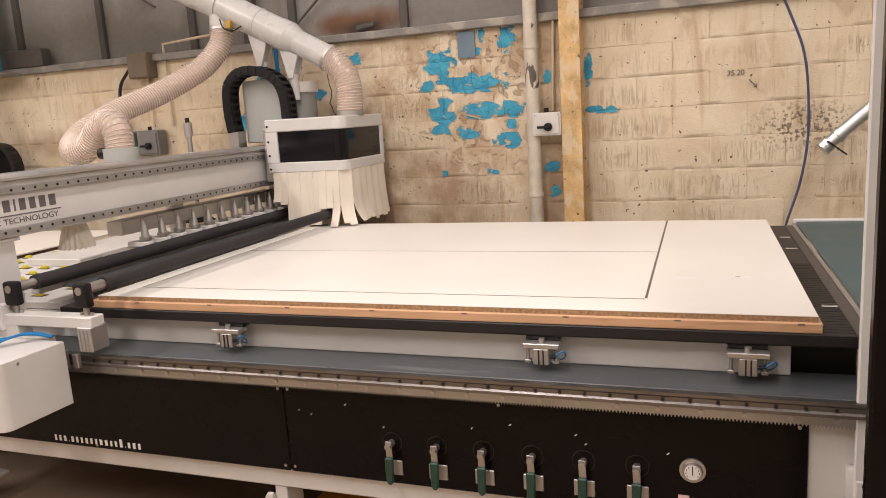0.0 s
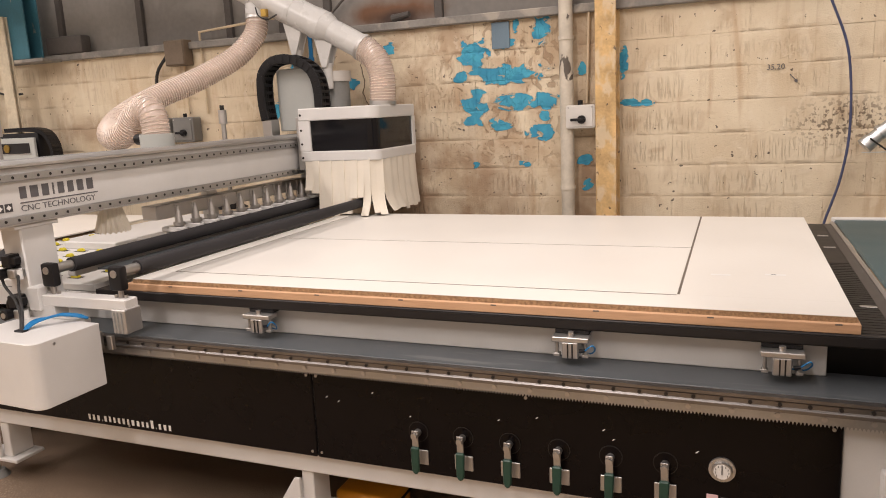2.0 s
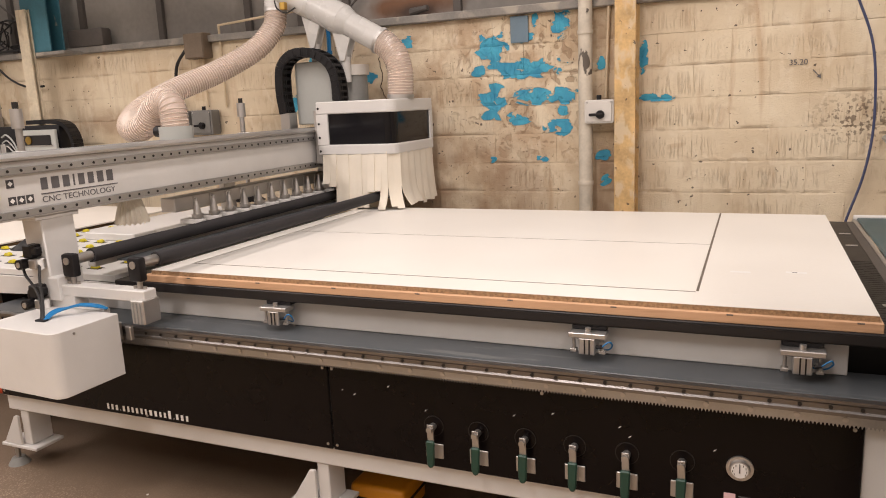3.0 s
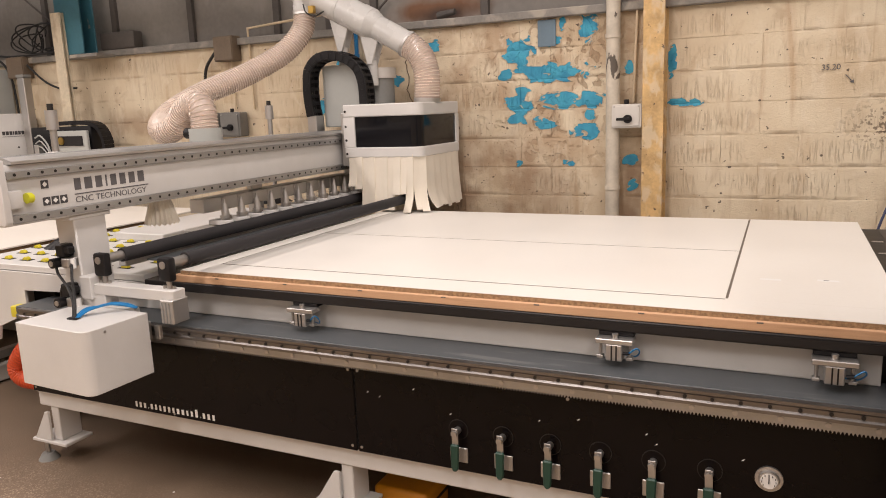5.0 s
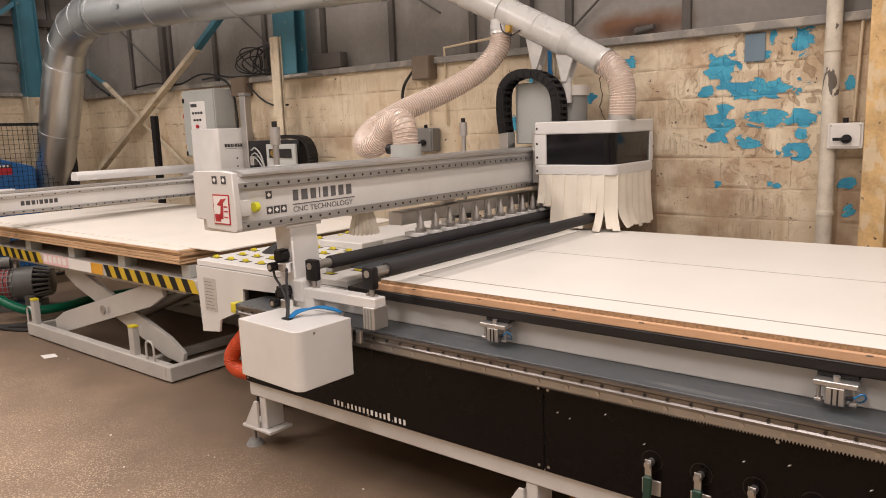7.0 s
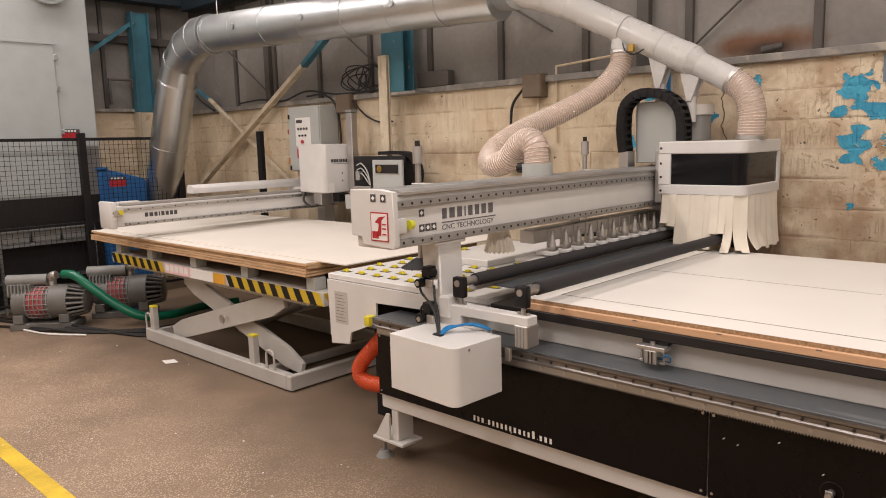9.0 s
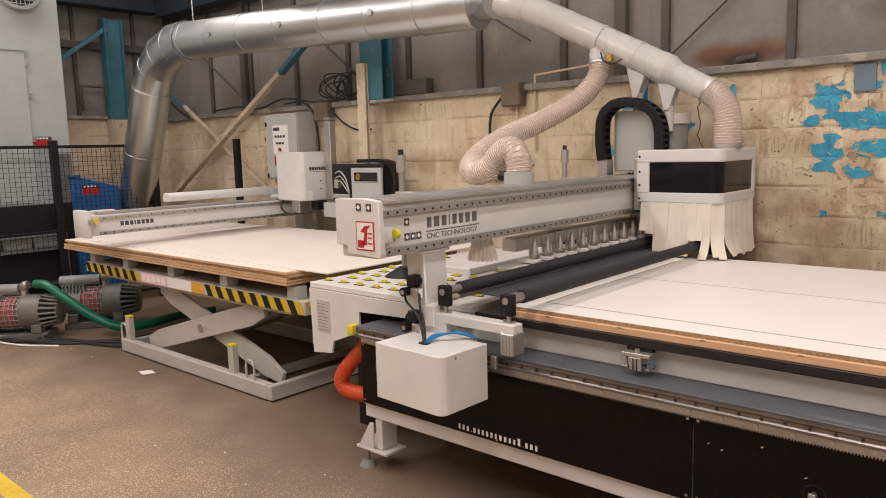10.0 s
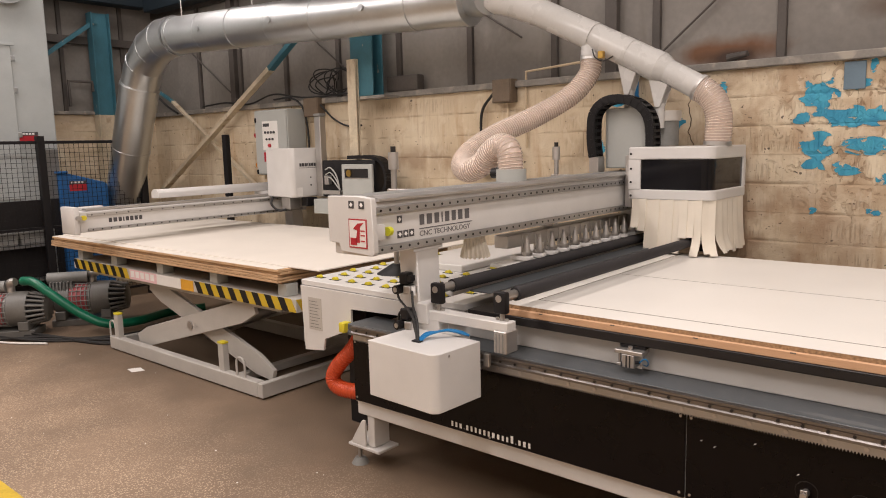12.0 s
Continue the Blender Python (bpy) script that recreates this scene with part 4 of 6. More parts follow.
# ---- gantry ----
GX = -0.42
gan = thing("gantry", "white router gantry beam on a single front leg", "gantry", (-0.5, 0.0, 0.84))
part("beam", box(B(), -0.65, GX, -0.45, 2.46, 1.317, 1.557, 0.008, 2), WHITE, gan)
part("end_cover", prism(B(), [(-0.66, 1.375), (-0.59, 1.37), (-0.58, 1.335), (-0.375, 1.325), (-0.365, 1.34), (-0.375, 1.578), (-0.46, 1.588), (-0.66, 1.584)], "y", -0.475, -0.445, 0.003), WHITE, gan)
part("rear_housing", box(B(), -0.715, -0.655, -0.40, 2.46, 1.392, 1.557, 0.008), WHITE, gan)
part("top_guide", prism(B(), [(GX - 0.05, 1.559), (GX + 0.022, 1.559), (GX + 0.022, 1.57), (GX - 0.02, 1.584), (GX - 0.05, 1.584)], "y", -0.40, 2.46), ALU, gan, "polished guide strip")
part("top_cover", box(B(), -0.64, GX - 0.052, -0.40, 2.46, 1.559, 1.582, 0.004), GREYC, gan, "grey cover strip")
part("upper_rail", box(B(), GX, GX + 0.018, -0.425, 2.44, 1.502, 1.534, 0.003), RACK, gan)
part("lower_rail", box(B(), GX, GX + 0.018, -0.425, 2.44, 1.327, 1.36, 0.003), RACK, gan)
holes = [(GX + 0.0182, -0.39 + 0.06 * k, z) for k in range(47) for z in (1.518, 1.343)]
repeat("rail_bolt", cyl(B(), (0, 0, 0), (0.002, 0, 0), 0.0062, seg=10), HOLE, gan, holes)
leg = part("leg", prism(B(), [(-0.525, 0.90), (-0.415, 0.90), (-0.43, 1.318), (-0.55, 1.318)], "y", -0.135, 0.03, 0.006), WHITE, gan)
part("leg_flange", box(B(), -0.58, -0.424, -0.16, 0.055, 1.30, 1.3165, 0.003), WHITE, gan)
part("leg_base", box(B(), -0.50, -0.30, -0.134, -0.06, 0.90, 0.98, 0.004), WHITE, gan)
part("far_leg", box(B(), -0.56, -0.44, 2.22, 2.36, 0.96, 1.316, 0.006), WHITE, gan)
part("carriage_block", box(B(), -0.46, -0.12, -0.10, -0.065, 0.78, 0.86, 0.004), STEEL, gan)
part("carriage_plate", box(B(), -0.47, -0.135, -0.135, -0.102, 0.70, 0.93, 0.004), WHITE, gan)
bx = B()
arc = [(-0.092 + 0.04 * math.sin(radians(t)), -0.41 - 0.04 * math.cos(radians(t))) for t in range(0, 91, 15)]
prism(bx, [(-0.475, -0.43)] + arc + [(-0.042, -0.15), (-0.465, -0.138)], "z", 0.665, 0.925, 0.002)
part("drive_cover", bx, WHITE, gan, "white drive motor cover", smooth=None)
repeat("cover_screw", cyl(B(), (0, 0, 0), (0.003, 0, 0), 0.006, seg=10), STEEL, gan, [(-0.052, y, 0.905) for y in (-0.36, -0.18)])
part("cover_tab", box(B(), -0.05, -0.02, -0.12, -0.10, 0.80, 0.86, 0.003), ALU, gan)
# printed logo as plain bars, subtitle lettered
lx = -0.12
for w in (0.040, 0.046, 0.042, 0.016, 0.040, 0.040, 0.042, 0.044):
    part("logo_bar", box(B(), GX, GX + 0.0015, lx + 0.004, lx + w - 0.004, 1.427, 1.477), GREYINK, gan)
    lx += w + 0.011
part("logo_line", box(B(), GX, GX + 0.0015, -0.12, 0.285, 1.407, 1.412), GREYINK, gan)
lettering("CNC TECHNOLOGY", 0.036, GREYINK, "subtitle", gan, Matrix.Translation((GX + 0.001, -0.12, 1.374)) @ Matrix.Rotation(radians(90), 4, "Z") @ Matrix.Rotation(radians(90), 4, "X") @ Matrix.Diagonal((1.16, 1, 1, 1)))


def axis_mark(c, along):
    """Black square sticker with a pale diamond."""
    x, y, z = c
    h = 0.017
    if along == "x":
        part("axis_sticker", box(B(), x, x + 0.001, y - h, y + h, z - h, z + h), INK, gan)
        part("axis_arrow", prism(B(), [(y - 0.011, z), (y, z - 0.011), (y + 0.011, z), (y, z + 0.011)], "x", x + 0.001, x + 0.0018), WHITEP, gan)
    else:
        part("axis_sticker", box(B(), x - h, x + h, y - 0.001, y, z - h, z + h), INK, gan)
        part("axis_arrow", prism(B(), [(x - 0.011, z), (x, z - 0.011), (x + 0.011, z), (x, z + 0.011)], "y", y - 0.0018, y - 0.001), WHITEP, gan)


for c in ((GX + 0.001, -0.255, 1.467), (GX + 0.001, -0.255, 1.397), (GX + 0.001, -0.215, 1.397), (GX + 0.001, -0.175, 1.397)):
    axis_mark(c, "x")
for c in ((-0.50, -0.476, 1.549), (-0.435, -0.476, 1.549)):
    axis_mark(c, "y")
sign = part("warning_sign", box(B(), -0.52, -0.405, -0.478, -0.4755, 1.357, 1.487), RED, gan, "red-bordered crush warning sign")
part("sign_face", box(B(), -0.514, -0.411, -0.4795, -0.478, 1.363, 1.481), PAPER, sign)
part("sign_block", box(B(), -0.508, -0.468, -0.481, -0.4795, 1.37, 1.402), RED, sign)
part("sign_stroke", prism(B(), [(-0.475, 1.382), (-0.45, 1.382), (-0.445, 1.452), (-0.42, 1.472), (-0.46, 1.467), (-0.49, 1.442), (-0.462, 1.437)], "y", -0.481, -0.4795), RED, sign)
for zz in (1.432, 1.412, 1.387):
    part("sign_stroke", box(B(), -0.442, -0.416, -0.481, -0.4795, zz, zz + 0.006), RED, sign)
lampb = part("lamp_bracket", box(B(), GX - 0.03, GX + 0.03, -0.462, -0.375, 1.387, 1.457, 0.006, 2), WHITE, gan)
part("indicator_lamp", ball(cyl(B(), (GX + 0.018, -0.355, 1.422), (GX + 0.018, -0.335, 1.422), 0.021), (GX + 0.018, -0.335, 1.422), 0.021, squash=(1, 0.6, 1)), LIME, gan, "lime indicator lamp")

# press rollers on their bracket arm
arm = part("roller_arm", box(B(), -0.40, 0.095, -0.135, -0.065, 0.975, 1.022, 0.004), WHITE, gan)
part("arm_root", box(B(), -0.425, -0.36, -0.15, -0.05, 0.955, 1.055, 0.004), WHITE, gan)
part("arm_block", box(B(), 0.03, 0.10, -0.15, -0.06, 0.885, 0.985, 0.004), ALU, gan)
for k in range(3):
    part("block_groove", box(B(), 0.043 + 0.018 * k, 0.049 + 0.018 * k, -0.1515, -0.15, 0.887, 0.975), GREYC, gan)
for rx in (-0.325, 0.045):
    part("bearing_bracket", box(B(), rx - 0.034, rx + 0.034, -0.125, -0.085, 1.055, 1.155, 0.01, 2), BLACK, gan)
    part("bearing_cap", cyl(B(), (rx, -0.125, 1.125), (rx, -0.129, 1.125), 0.016), STEEL, gan)
    part("lift_rod", cyl(B(), (rx, -0.10, 0.985), (rx, -0.10, 1.058), 0.011), STEEL, gan)
    part("roller_shaft", cyl(B(), (rx, -0.085, 1.125), (rx, -0.0, 1.125), 0.022), STEEL, gan)
    part("press_roller", cyl(B(), (rx, -0.0, 1.125), (rx, 2.26, 1.125), 0.031, seg=24), FOAM, gan, "black foam-covered roller")
part("dust_plate", box(B(), -0.33, -0.20, 0.14, 2.2, 1.072, 1.080, 0.002), GREYP, gan, "grey steel plate between the rollers")
part("roller_guard", box(B(), -0.41, -0.36, 0.05, 2.2, 1.060, 1.105, 0.004), WHITE, gan)

for rx in (-0.325, 0.045):
    part("far_bearing", box(B(), rx - 0.034, rx + 0.034, 2.265, 2.31, 1.03, 1.155, 0.008, 2), BLACK, gan)
for rx in (-0.325, 0.045):
    for dx_ in (-0.026, 0.026):
        part("stud_bolt", cyl(B(), (rx + dx_, -0.10, 1.0222), (rx + dx_, -0.10, 1.034), 0.008, seg=6), STEEL, gan)
for bz in (0.975, 1.0, 1.025, 1.04):
    part("clamp_bolt", cyl(B(), (-0.3595, -0.10, bz), (-0.355, -0.10, bz), 0.006, seg=6), STEEL, gan)

# tool magazine below the beam
mag = thing("tool_magazine", "row of steel tool holders in white forks under the gantry", "tool rack", (-0.5, 1.4, 1.13))
part("rail", box(B(), -0.60, -0.50, 0.72, 2.2, 1.20, 1.275, 0.004), ALU, mag)
part("base", box(B(), -0.56, -0.40, 0.62, 2.2, 1.105, 1.125, 0.004), WHITE, mag)
part("hanger", box(B(), -0.60, -0.56, 1.2, 1.3, 1.125, 1.333, 0.004), ALU, mag)
fork = mesh_of("fork", prism(B(), [(-0.08, -0.035), (0.02, -0.035), (0.05, -0.02), (0.05, 0.02), (0.02, 0.035), (-0.08, 0.035)], "z", -0.012, 0.012, 0.003), WHITE, 35)
shank = B()
cyl(shank, (0, 0, -0.03), (0, 0, 0.0), 0.020, 0.022)
cyl(shank, (0, 0, 0.0), (0, 0, 0.018), 0.031)
cyl(shank, (0, 0, 0.018), (0, 0, 0.085), 0.022, 0.012)
cyl(shank, (0, 0, 0.085), (0, 0, 0.105), 0.008, 0.010)
shank = mesh_of("tool_holder", shank, STEEL, 35)
for k in range(11):
    y = 0.80 + 0.135 * k
    part("fork", fork, WHITE, mag, at=(-0.44, y, 1.145))
    part("tool_holder", shank, STEEL, mag, at=(-0.425, y, 1.165))
    part("rib", box(B(), -0.51, -0.495, y + 0.06, y + 0.075, 1.14, 1.27, 0.002), ALU, mag)

br = thing("dust_brush", "flared beige bristle brush hanging under the beam", "brush", (-0.55, 0.45, 1.3))
bm = B()
ring0, ring1 = [], []
for k in range(40):
    a = 2 * math.pi * k / 40
    ring0.append(bm.verts.new((-0.55 + 0.045 * math.cos(a), 0.47 + 0.045 * math.sin(a), 1.335)))
    rr = 0.085 if k % 2 else 0.078
    ring1.append(bm.verts.new((-0.53 + rr * math.cos(a), 0.45 + rr * math.sin(a), 1.185 + (0.012 if k % 2 else 0))))
for k in range(40):
    bm.faces.new((ring0[k], ring0[(k + 1) % 40], ring1[(k + 1) % 40], ring1[k]))
part("bristles", bm, FELT, br, smooth=None)
part("collar", cyl(B(), (-0.55, 0.47, 1.30), (-0.55, 0.47, 1.336), 0.05), ALU, br)

# pneumatics on the leg
pn = thing("air_valve_set", "black air fittings and looped hoses on the leg", "air valve", (-0.45, -0.17, 1.05))
for vz in (1.10, 0.925):
    vb = part("valve_body", box(B(), -0.50, -0.45, -0.19, -0.134, vz + 0.045, vz + 0.10, 0.005), BLACK, pn)
    part("valve_knob", box(B(), -0.455, -0.425, -0.185, -0.15, vz + 0.06, vz + 0.09, 0.004), BLACK, vb)
    part("regulator", cyl(B(), (-0.50, -0.215, vz + 0.02), (-0.50, -0.134, vz + 0.02), 0.022), BLACK, pn)
    part("regulator_dial", cyl(B(), (-0.50, -0.219, vz + 0.02), (-0.50, -0.2152, vz + 0.02), 0.012), ALU, pn)
    part("fitting", box(B(), -0.475, -0.43, -0.19, -0.135, vz, vz + 0.04, 0.004), ALU, pn)
    part("elbow_fitting", cyl(B(), (-0.43, -0.165, vz - 0.005), (-0.43, -0.165, vz + 0.035), 0.012), WHITEP, pn)
for pts in ([(-0.532, -0.17, 1.123), (-0.501, -0.19, 1.074), (-0.389, -0.24, 1.034), (-0.313, -0.28, 0.982), (-0.273, -0.32, 0.922)], [(-0.432, -0.17, 1.119), (-0.392, -0.21, 1.056), (-0.313, -0.27, 0.999), (-0.262, -0.32, 0.922)], [(-0.537, -0.16, 0.949), (-0.521, -0.17, 0.994), (-0.471, -0.18, 1.022), (-0.42, -0.19, 1.01), (-0.34, -0.26, 0.97), (-0.268, -0.315, 0.922)]):
    part("hose", tube(B(), pts, 0.0058, 8), RUBBER, pn)
part("cable_gland", box(B(), -0.295, -0.245, -0.335, -0.305, 0.925, 0.932, 0.003), BLACK, pn)
for k in range(3):
    d = 0.009 * k
    part("air_tube", tube(B(), [(-0.253 - d, -0.32, 0.925), (-0.252 - d, -0.28 + d, 0.944 + d * 0.4), (-0.232, -0.24 + d, 0.956), (-0.198, -0.20 + d, 0.962), (-0.16, -0.16 + d, 0.95), (-0.12, -0.13, 0.935)], 0.0055, 8), BLUEH, pn, "bright blue air tube")

# cutting head, hood and brush skirt
HX0, HX1, HY0, HY1, HZ0, HZ1 = -0.36, 0.215, 1.94, 2.55, 1.405, 1.753
head_ = thing("spindle_unit", "white router spindle hood with smoked windows", "router head", (0.0, 2.24, 1.4))


def hood_outline(inset):
    x0, x1, y0, y1, r = HX0, HX1 - inset, HY0 + inset, HY1, 0.07
    out = [(x0, y1), (x0, y0)]
    out += [(x1 - r + r * math.sin(radians(a)), y0 + r - r * math.cos(radians(a))) for a in range(0, 91, 15)]
    out += [(x1, y1)]
    return out


part("hood_top", prism(B(), hood_outline(0), "z", 1.672, HZ1, 0.006), WHITE, head_)
part("hood_skirting", prism(B(), hood_outline(0), "z", HZ0, 1.472, 0.006), WHITE, head_)
part("hood_window", prism(B(), hood_outline(0.012), "z", 1.4722, 1.6718), GLASSD, head_, "smoked wrap-round window")
part("hood_side", box(B(), HX0, HX0 + 0.085, HY0, HY0 + 0.03, 1.4722, 1.6718), WHITE, head_)
part("hood_rear_post", box(B(), HX1 - 0.03, HX1, HY1 - 0.04, HY1, 1.4722, 1.6718), WHITE, head_)
repeat("screw", cyl(B(), (0, 0, 0), (0, -0.003, 0), 0.008, seg=10), HOLE, head_, [(HX0 + 0.018, HY0 - 0.0005, z) for z in (1.43, 1.52, 1.61, 1.71)])
part("mount_plate", box(B(), GX + 0.02, HX0 + 0.01, 1.97, 2.45, 1.345, 1.70, 0.004), ALU, head_)


def brush_strip(p, q, k, rnd):
    """One felt strip hung between p and q, flaring and curling at the foot."""
    p, q = Vector(p), Vector(q)
    out = Vector((q.y - p.y, p.x - q.x, 0)).normalized()
    bm, rows = B(), []
    length = {0: 0.21, 1: 0.23, 7: 0.262, 8: 0.258}.get(k, 0.378 + rnd.uniform(-0.014, 0.006))
    flare, curl, twist = rnd.uniform(0.016, 0.024), rnd.uniform(0.0, 0.012) + (rnd.uniform(0.015, 0.05) if 9 <= k <= 16 else 0.0), rnd.uniform(-0.003, 0.003)
    for i in range(9):
        t = i / 8
        o = out * (0.006 + flare * t * t + curl * max(0, t - 0.72) * 3) + (q - p).normalized() * twist * t * 2
        z = -length * t + (0.012 if i == 8 and curl > 0.015 else 0)
        w = 1.20 - 0.05 * t
        c = (p + q) / 2
        a, b = c + (p - c) * w, c + (q - c) * w
        rows.append([bm.verts.new(a + o + Vector((0, 0, z))), bm.verts.new(b + o + out * 0.006 * (k % 2) + Vector((0, 0, z))), bm.verts.new(b + o - out * 0.004 + Vector((0, 0, z))), bm.verts.new(a + o - out * 0.004 + Vector((0, 0, z)))])
    for a, b in zip(rows, rows[1:]):
        for j in range(4):
            bm.faces.new((a[j], a[(j + 1) % 4], b[(j + 1) % 4], b[j]))
    bm.faces.new(rows[-1])
    part("brush_strip", bm, FELT, head_)


rnd = random.Random(11)
ring = [(HX0 + 0.03, HY0 + 0.012, HZ0 + 0.02), (HX1 - 0.07, HY0 + 0.012, HZ0 + 0.02), (HX1 - 0.012, HY0 + 0.07, HZ0 + 0.02), (HX1 - 0.012, HY1 - 0.02, HZ0 + 0.02)]
k = 0
for a, b, n in ((ring[0], ring[1], 10), (ring[1], ring[2], 2), (ring[2], ring[3], 11)):
    a, b = Vector(a), Vector(b)
    for i in range(n):
        brush_strip(a + (b - a) * (i / n), a + (b - a) * ((i + 1.02) / n), k, rnd)
        k += 1
part("skirt_backing", prism(B(), [(HX0 + 0.04, HY0 + 0.03), (HX1 - 0.08, HY0 + 0.03), (HX1 - 0.03, HY0 + 0.08), (HX1 - 0.03, HY1 - 0.05), (HX0 + 0.04, HY1 - 0.05)], "z", 1.19, HZ0 + 0.01), FELT, head_)
part("spindle_housing", prism(B(), [(-0.64 + u * 1.0, 2.28 + v) for u, v in [(p[0] + 0.14, p[1]) for p in rounded(0.34, 0.24, 0.05)]], "z", 1.605, 2.03, 0.006), CABG, head_, "grey spindle motor cover")
part("motor_cap", cyl(B(), (-0.27, 2.34, 1.93), (-0.27, 2.34, 2.00), 0.10, seg=24), CREAMY, head_)
part("motor", cyl(B(), (-0.27, 2.34, 1.757), (-0.27, 2.34, 1.93), 0.085, seg=24), GREYC, head_)

ch = thing("cable_chain", "black plastic cable chain arched over the head", "cable chain", (-0.45, 2.11, 1.68))
arch = [(-0.70, 1.69), (-0.715, 1.80), (-0.715, 1.90), (-0.70, 2.0), (-0.62, 2.075), (-0.50, 2.09), (-0.39, 2.06), (-0.31, 2.0), (-0.275, 1.92), (-0.265, 1.84), (-0.265, 1.76)]
ap = spline([(u, 2.11, v) for u, v in arch], 2)
for a, b in zip(ap, ap[1:]):
    d = b - a
    m = Matrix.Translation((a + b) / 2) @ Matrix.Rotation(-math.atan2(d.z, d.x), 4, "Y")
    for oy in (-0.052, 0.052):
        bm = B()
        bmesh.ops.create_cube(bm, size=1, matrix=m @ Matrix.Translation((0, oy, 0)) @ Matrix.Diagonal((d.length * 1.12, 0.012, 0.062, 1)))
        bmesh.ops.bevel(bm, geom=bm.edges[:], offset=0.003, segments=1, affect="EDGES")
        part("chain_link", bm, BLACK, ch)
        bm = B()
        bmesh.ops.create_cube(bm, size=1, matrix=m @ Matrix.Translation((0, oy * 1.14, 0)) @ Matrix.Diagonal((d.length * 0.5, 0.005, 0.040, 1)))
        part("link_boss", bm, BLACK, ch)
    for oz in (-0.026, 0.026):
        bm = B()
        bmesh.ops.create_cube(bm, size=1, matrix=m @ Matrix.Translation((0, 0, oz)) @ Matrix.Diagonal((d.length * 0.42, 0.092, 0.008, 1)))
        part("cross_bar", bm, BLACK, ch)
for k, oy in enumerate((-0.025, 0.0, 0.025)):
    part("inner_cable", tube(B(), [(u, 2.11 + oy, v) for u, v in arch], 0.009, 8, 3), RUBBER, ch)
part("chain_foot", box(B(), -0.73, -0.655, 2.06, 2.16, 1.577, 1.69, 0.004), ALU, ch)

# suction lifters behind the beam
for i, (sx, sy) in enumerate(((-0.80, 0.11), (-0.80, 1.73))):
    su = thing("suction_lifter", "steel lifting rod with suction cup behind the gantry", "suction cup", (sx - 0.06, sy, 1.575), "suction lifters")
    part("rod", cyl(B(), (sx, sy, 1.577), (sx, sy, 1.70), 0.016), STEEL, su)
    part("sleeve", cyl(B(), (sx, sy, 1.68), (sx, sy, 1.77), 0.027), ALU, su)
    part("nipple", cyl(B(), (sx, sy, 1.77), (sx, sy, 1.80), 0.014), HOLE, su)
    part("carrier_arm", box(B(), sx - 0.03, -0.65, sy - 0.025, sy + 0.025, 1.559, 1.578, 0.003), ALU, su)
    part("lower_rod", cyl(B(), (sx, sy, 1.17), (sx, sy, 1.56), 0.014), STEEL, su)
    part("suction_cup", cyl(B(), (sx, sy, 1.125), (sx, sy, 1.175), 0.11, 0.03, 24), BLACK, su)

# ---- extraction ducts ----
YY, DR = 2.22, 0.05
yd = thing("extraction_y_pipe", "pale painted branching extraction pipe above the head", "duct", (-0.5, YY, 2.4))
main = [(-1.60, 2.07, 2.91), (-1.42, 2.10, 2.86), (-1.20, 2.17, 2.765), (-0.95, YY, 2.685 - DR), (-0.61, YY, 2.515 - DR), (-0.30, YY, 2.355 - DR)]
part("trunk", tube(B(), main, 0.102, 24, 6), DUCTW, yd)
part("slip_collar", tube(B(), [(-0.34, YY, 2.376 - DR), (-0.31, YY, 2.36 - DR), (-0.27, YY, 2.34 - DR)], 0.106, 24, smooth=False), DUCTW, yd)
part("reducing_neck", cyl(B(), (-0.27, YY, 2.34 - DR), (-0.21, YY, 2.308 - DR), 0.106, 0.083, 24), DUCTW, yd)
part("cone", tube(B(), [(-0.22, YY, 2.313 - DR), (0.03, YY, 2.175 - DR)], 0.082, 24, smooth=False), DUCTW, yd)
for c, d, r in (((-0.50, 2.459), (-0.485, 2.452), 0.105), ((0.0, 2.192), (0.02, 2.181), 0.090), ((-0.80, 2.609), (-0.775, 2.597), 0.108)):
    part("clamp_band", tube(B(), [(c[0], YY, c[1] - DR), (d[0], YY, d[1] - DR)], r, 24, smooth=False), DUCTW, yd)
part("branch", tube(B(), [(-0.78, 2.22, 2.56), (-0.795, 2.21, 2.47), (-0.79, 2.2, 2.37)], 0.076, 20, 4), DUCTW, yd)
part("branch_band", tube(B(), [(-0.79, 2.2, 2.42), (-0.79, 2.2, 2.40)], 0.081, 20, smooth=False), ALU, yd)
for cx, cz in ((-0.50, 2.32), (-0.27, 2.22)):
    for sy in (-0.045, 0.030):
        part("support_plate", prism(B(), [(cx - 0.07, cz + 0.02), (cx + 0.07, cz - 0.05), (cx + 0.018, cz - 0.20), (cx - 0.018, cz - 0.20)], "y", YY + sy, YY + sy + 0.015, 0.003), DUCTW, yd)
    part("support_stem", cyl(B(), (cx, YY, cz - 0.34), (cx, YY, cz - 0.17), 0.034), DUCTW, yd)
part("latch", box(B(), -0.68, -0.64, YY - 0.135, YY - 0.095, 2.38, 2.43, 0.004), BRASS, yd)
part("latch_wire", tube(B(), [(-0.74, YY - 0.10, 2.45), (-0.70, YY - 0.13, 2.39), (-0.64, YY - 0.12, 2.36), (-0.58, YY - 0.09, 2.39)], 0.005, 6, 5), RUBBER, yd)

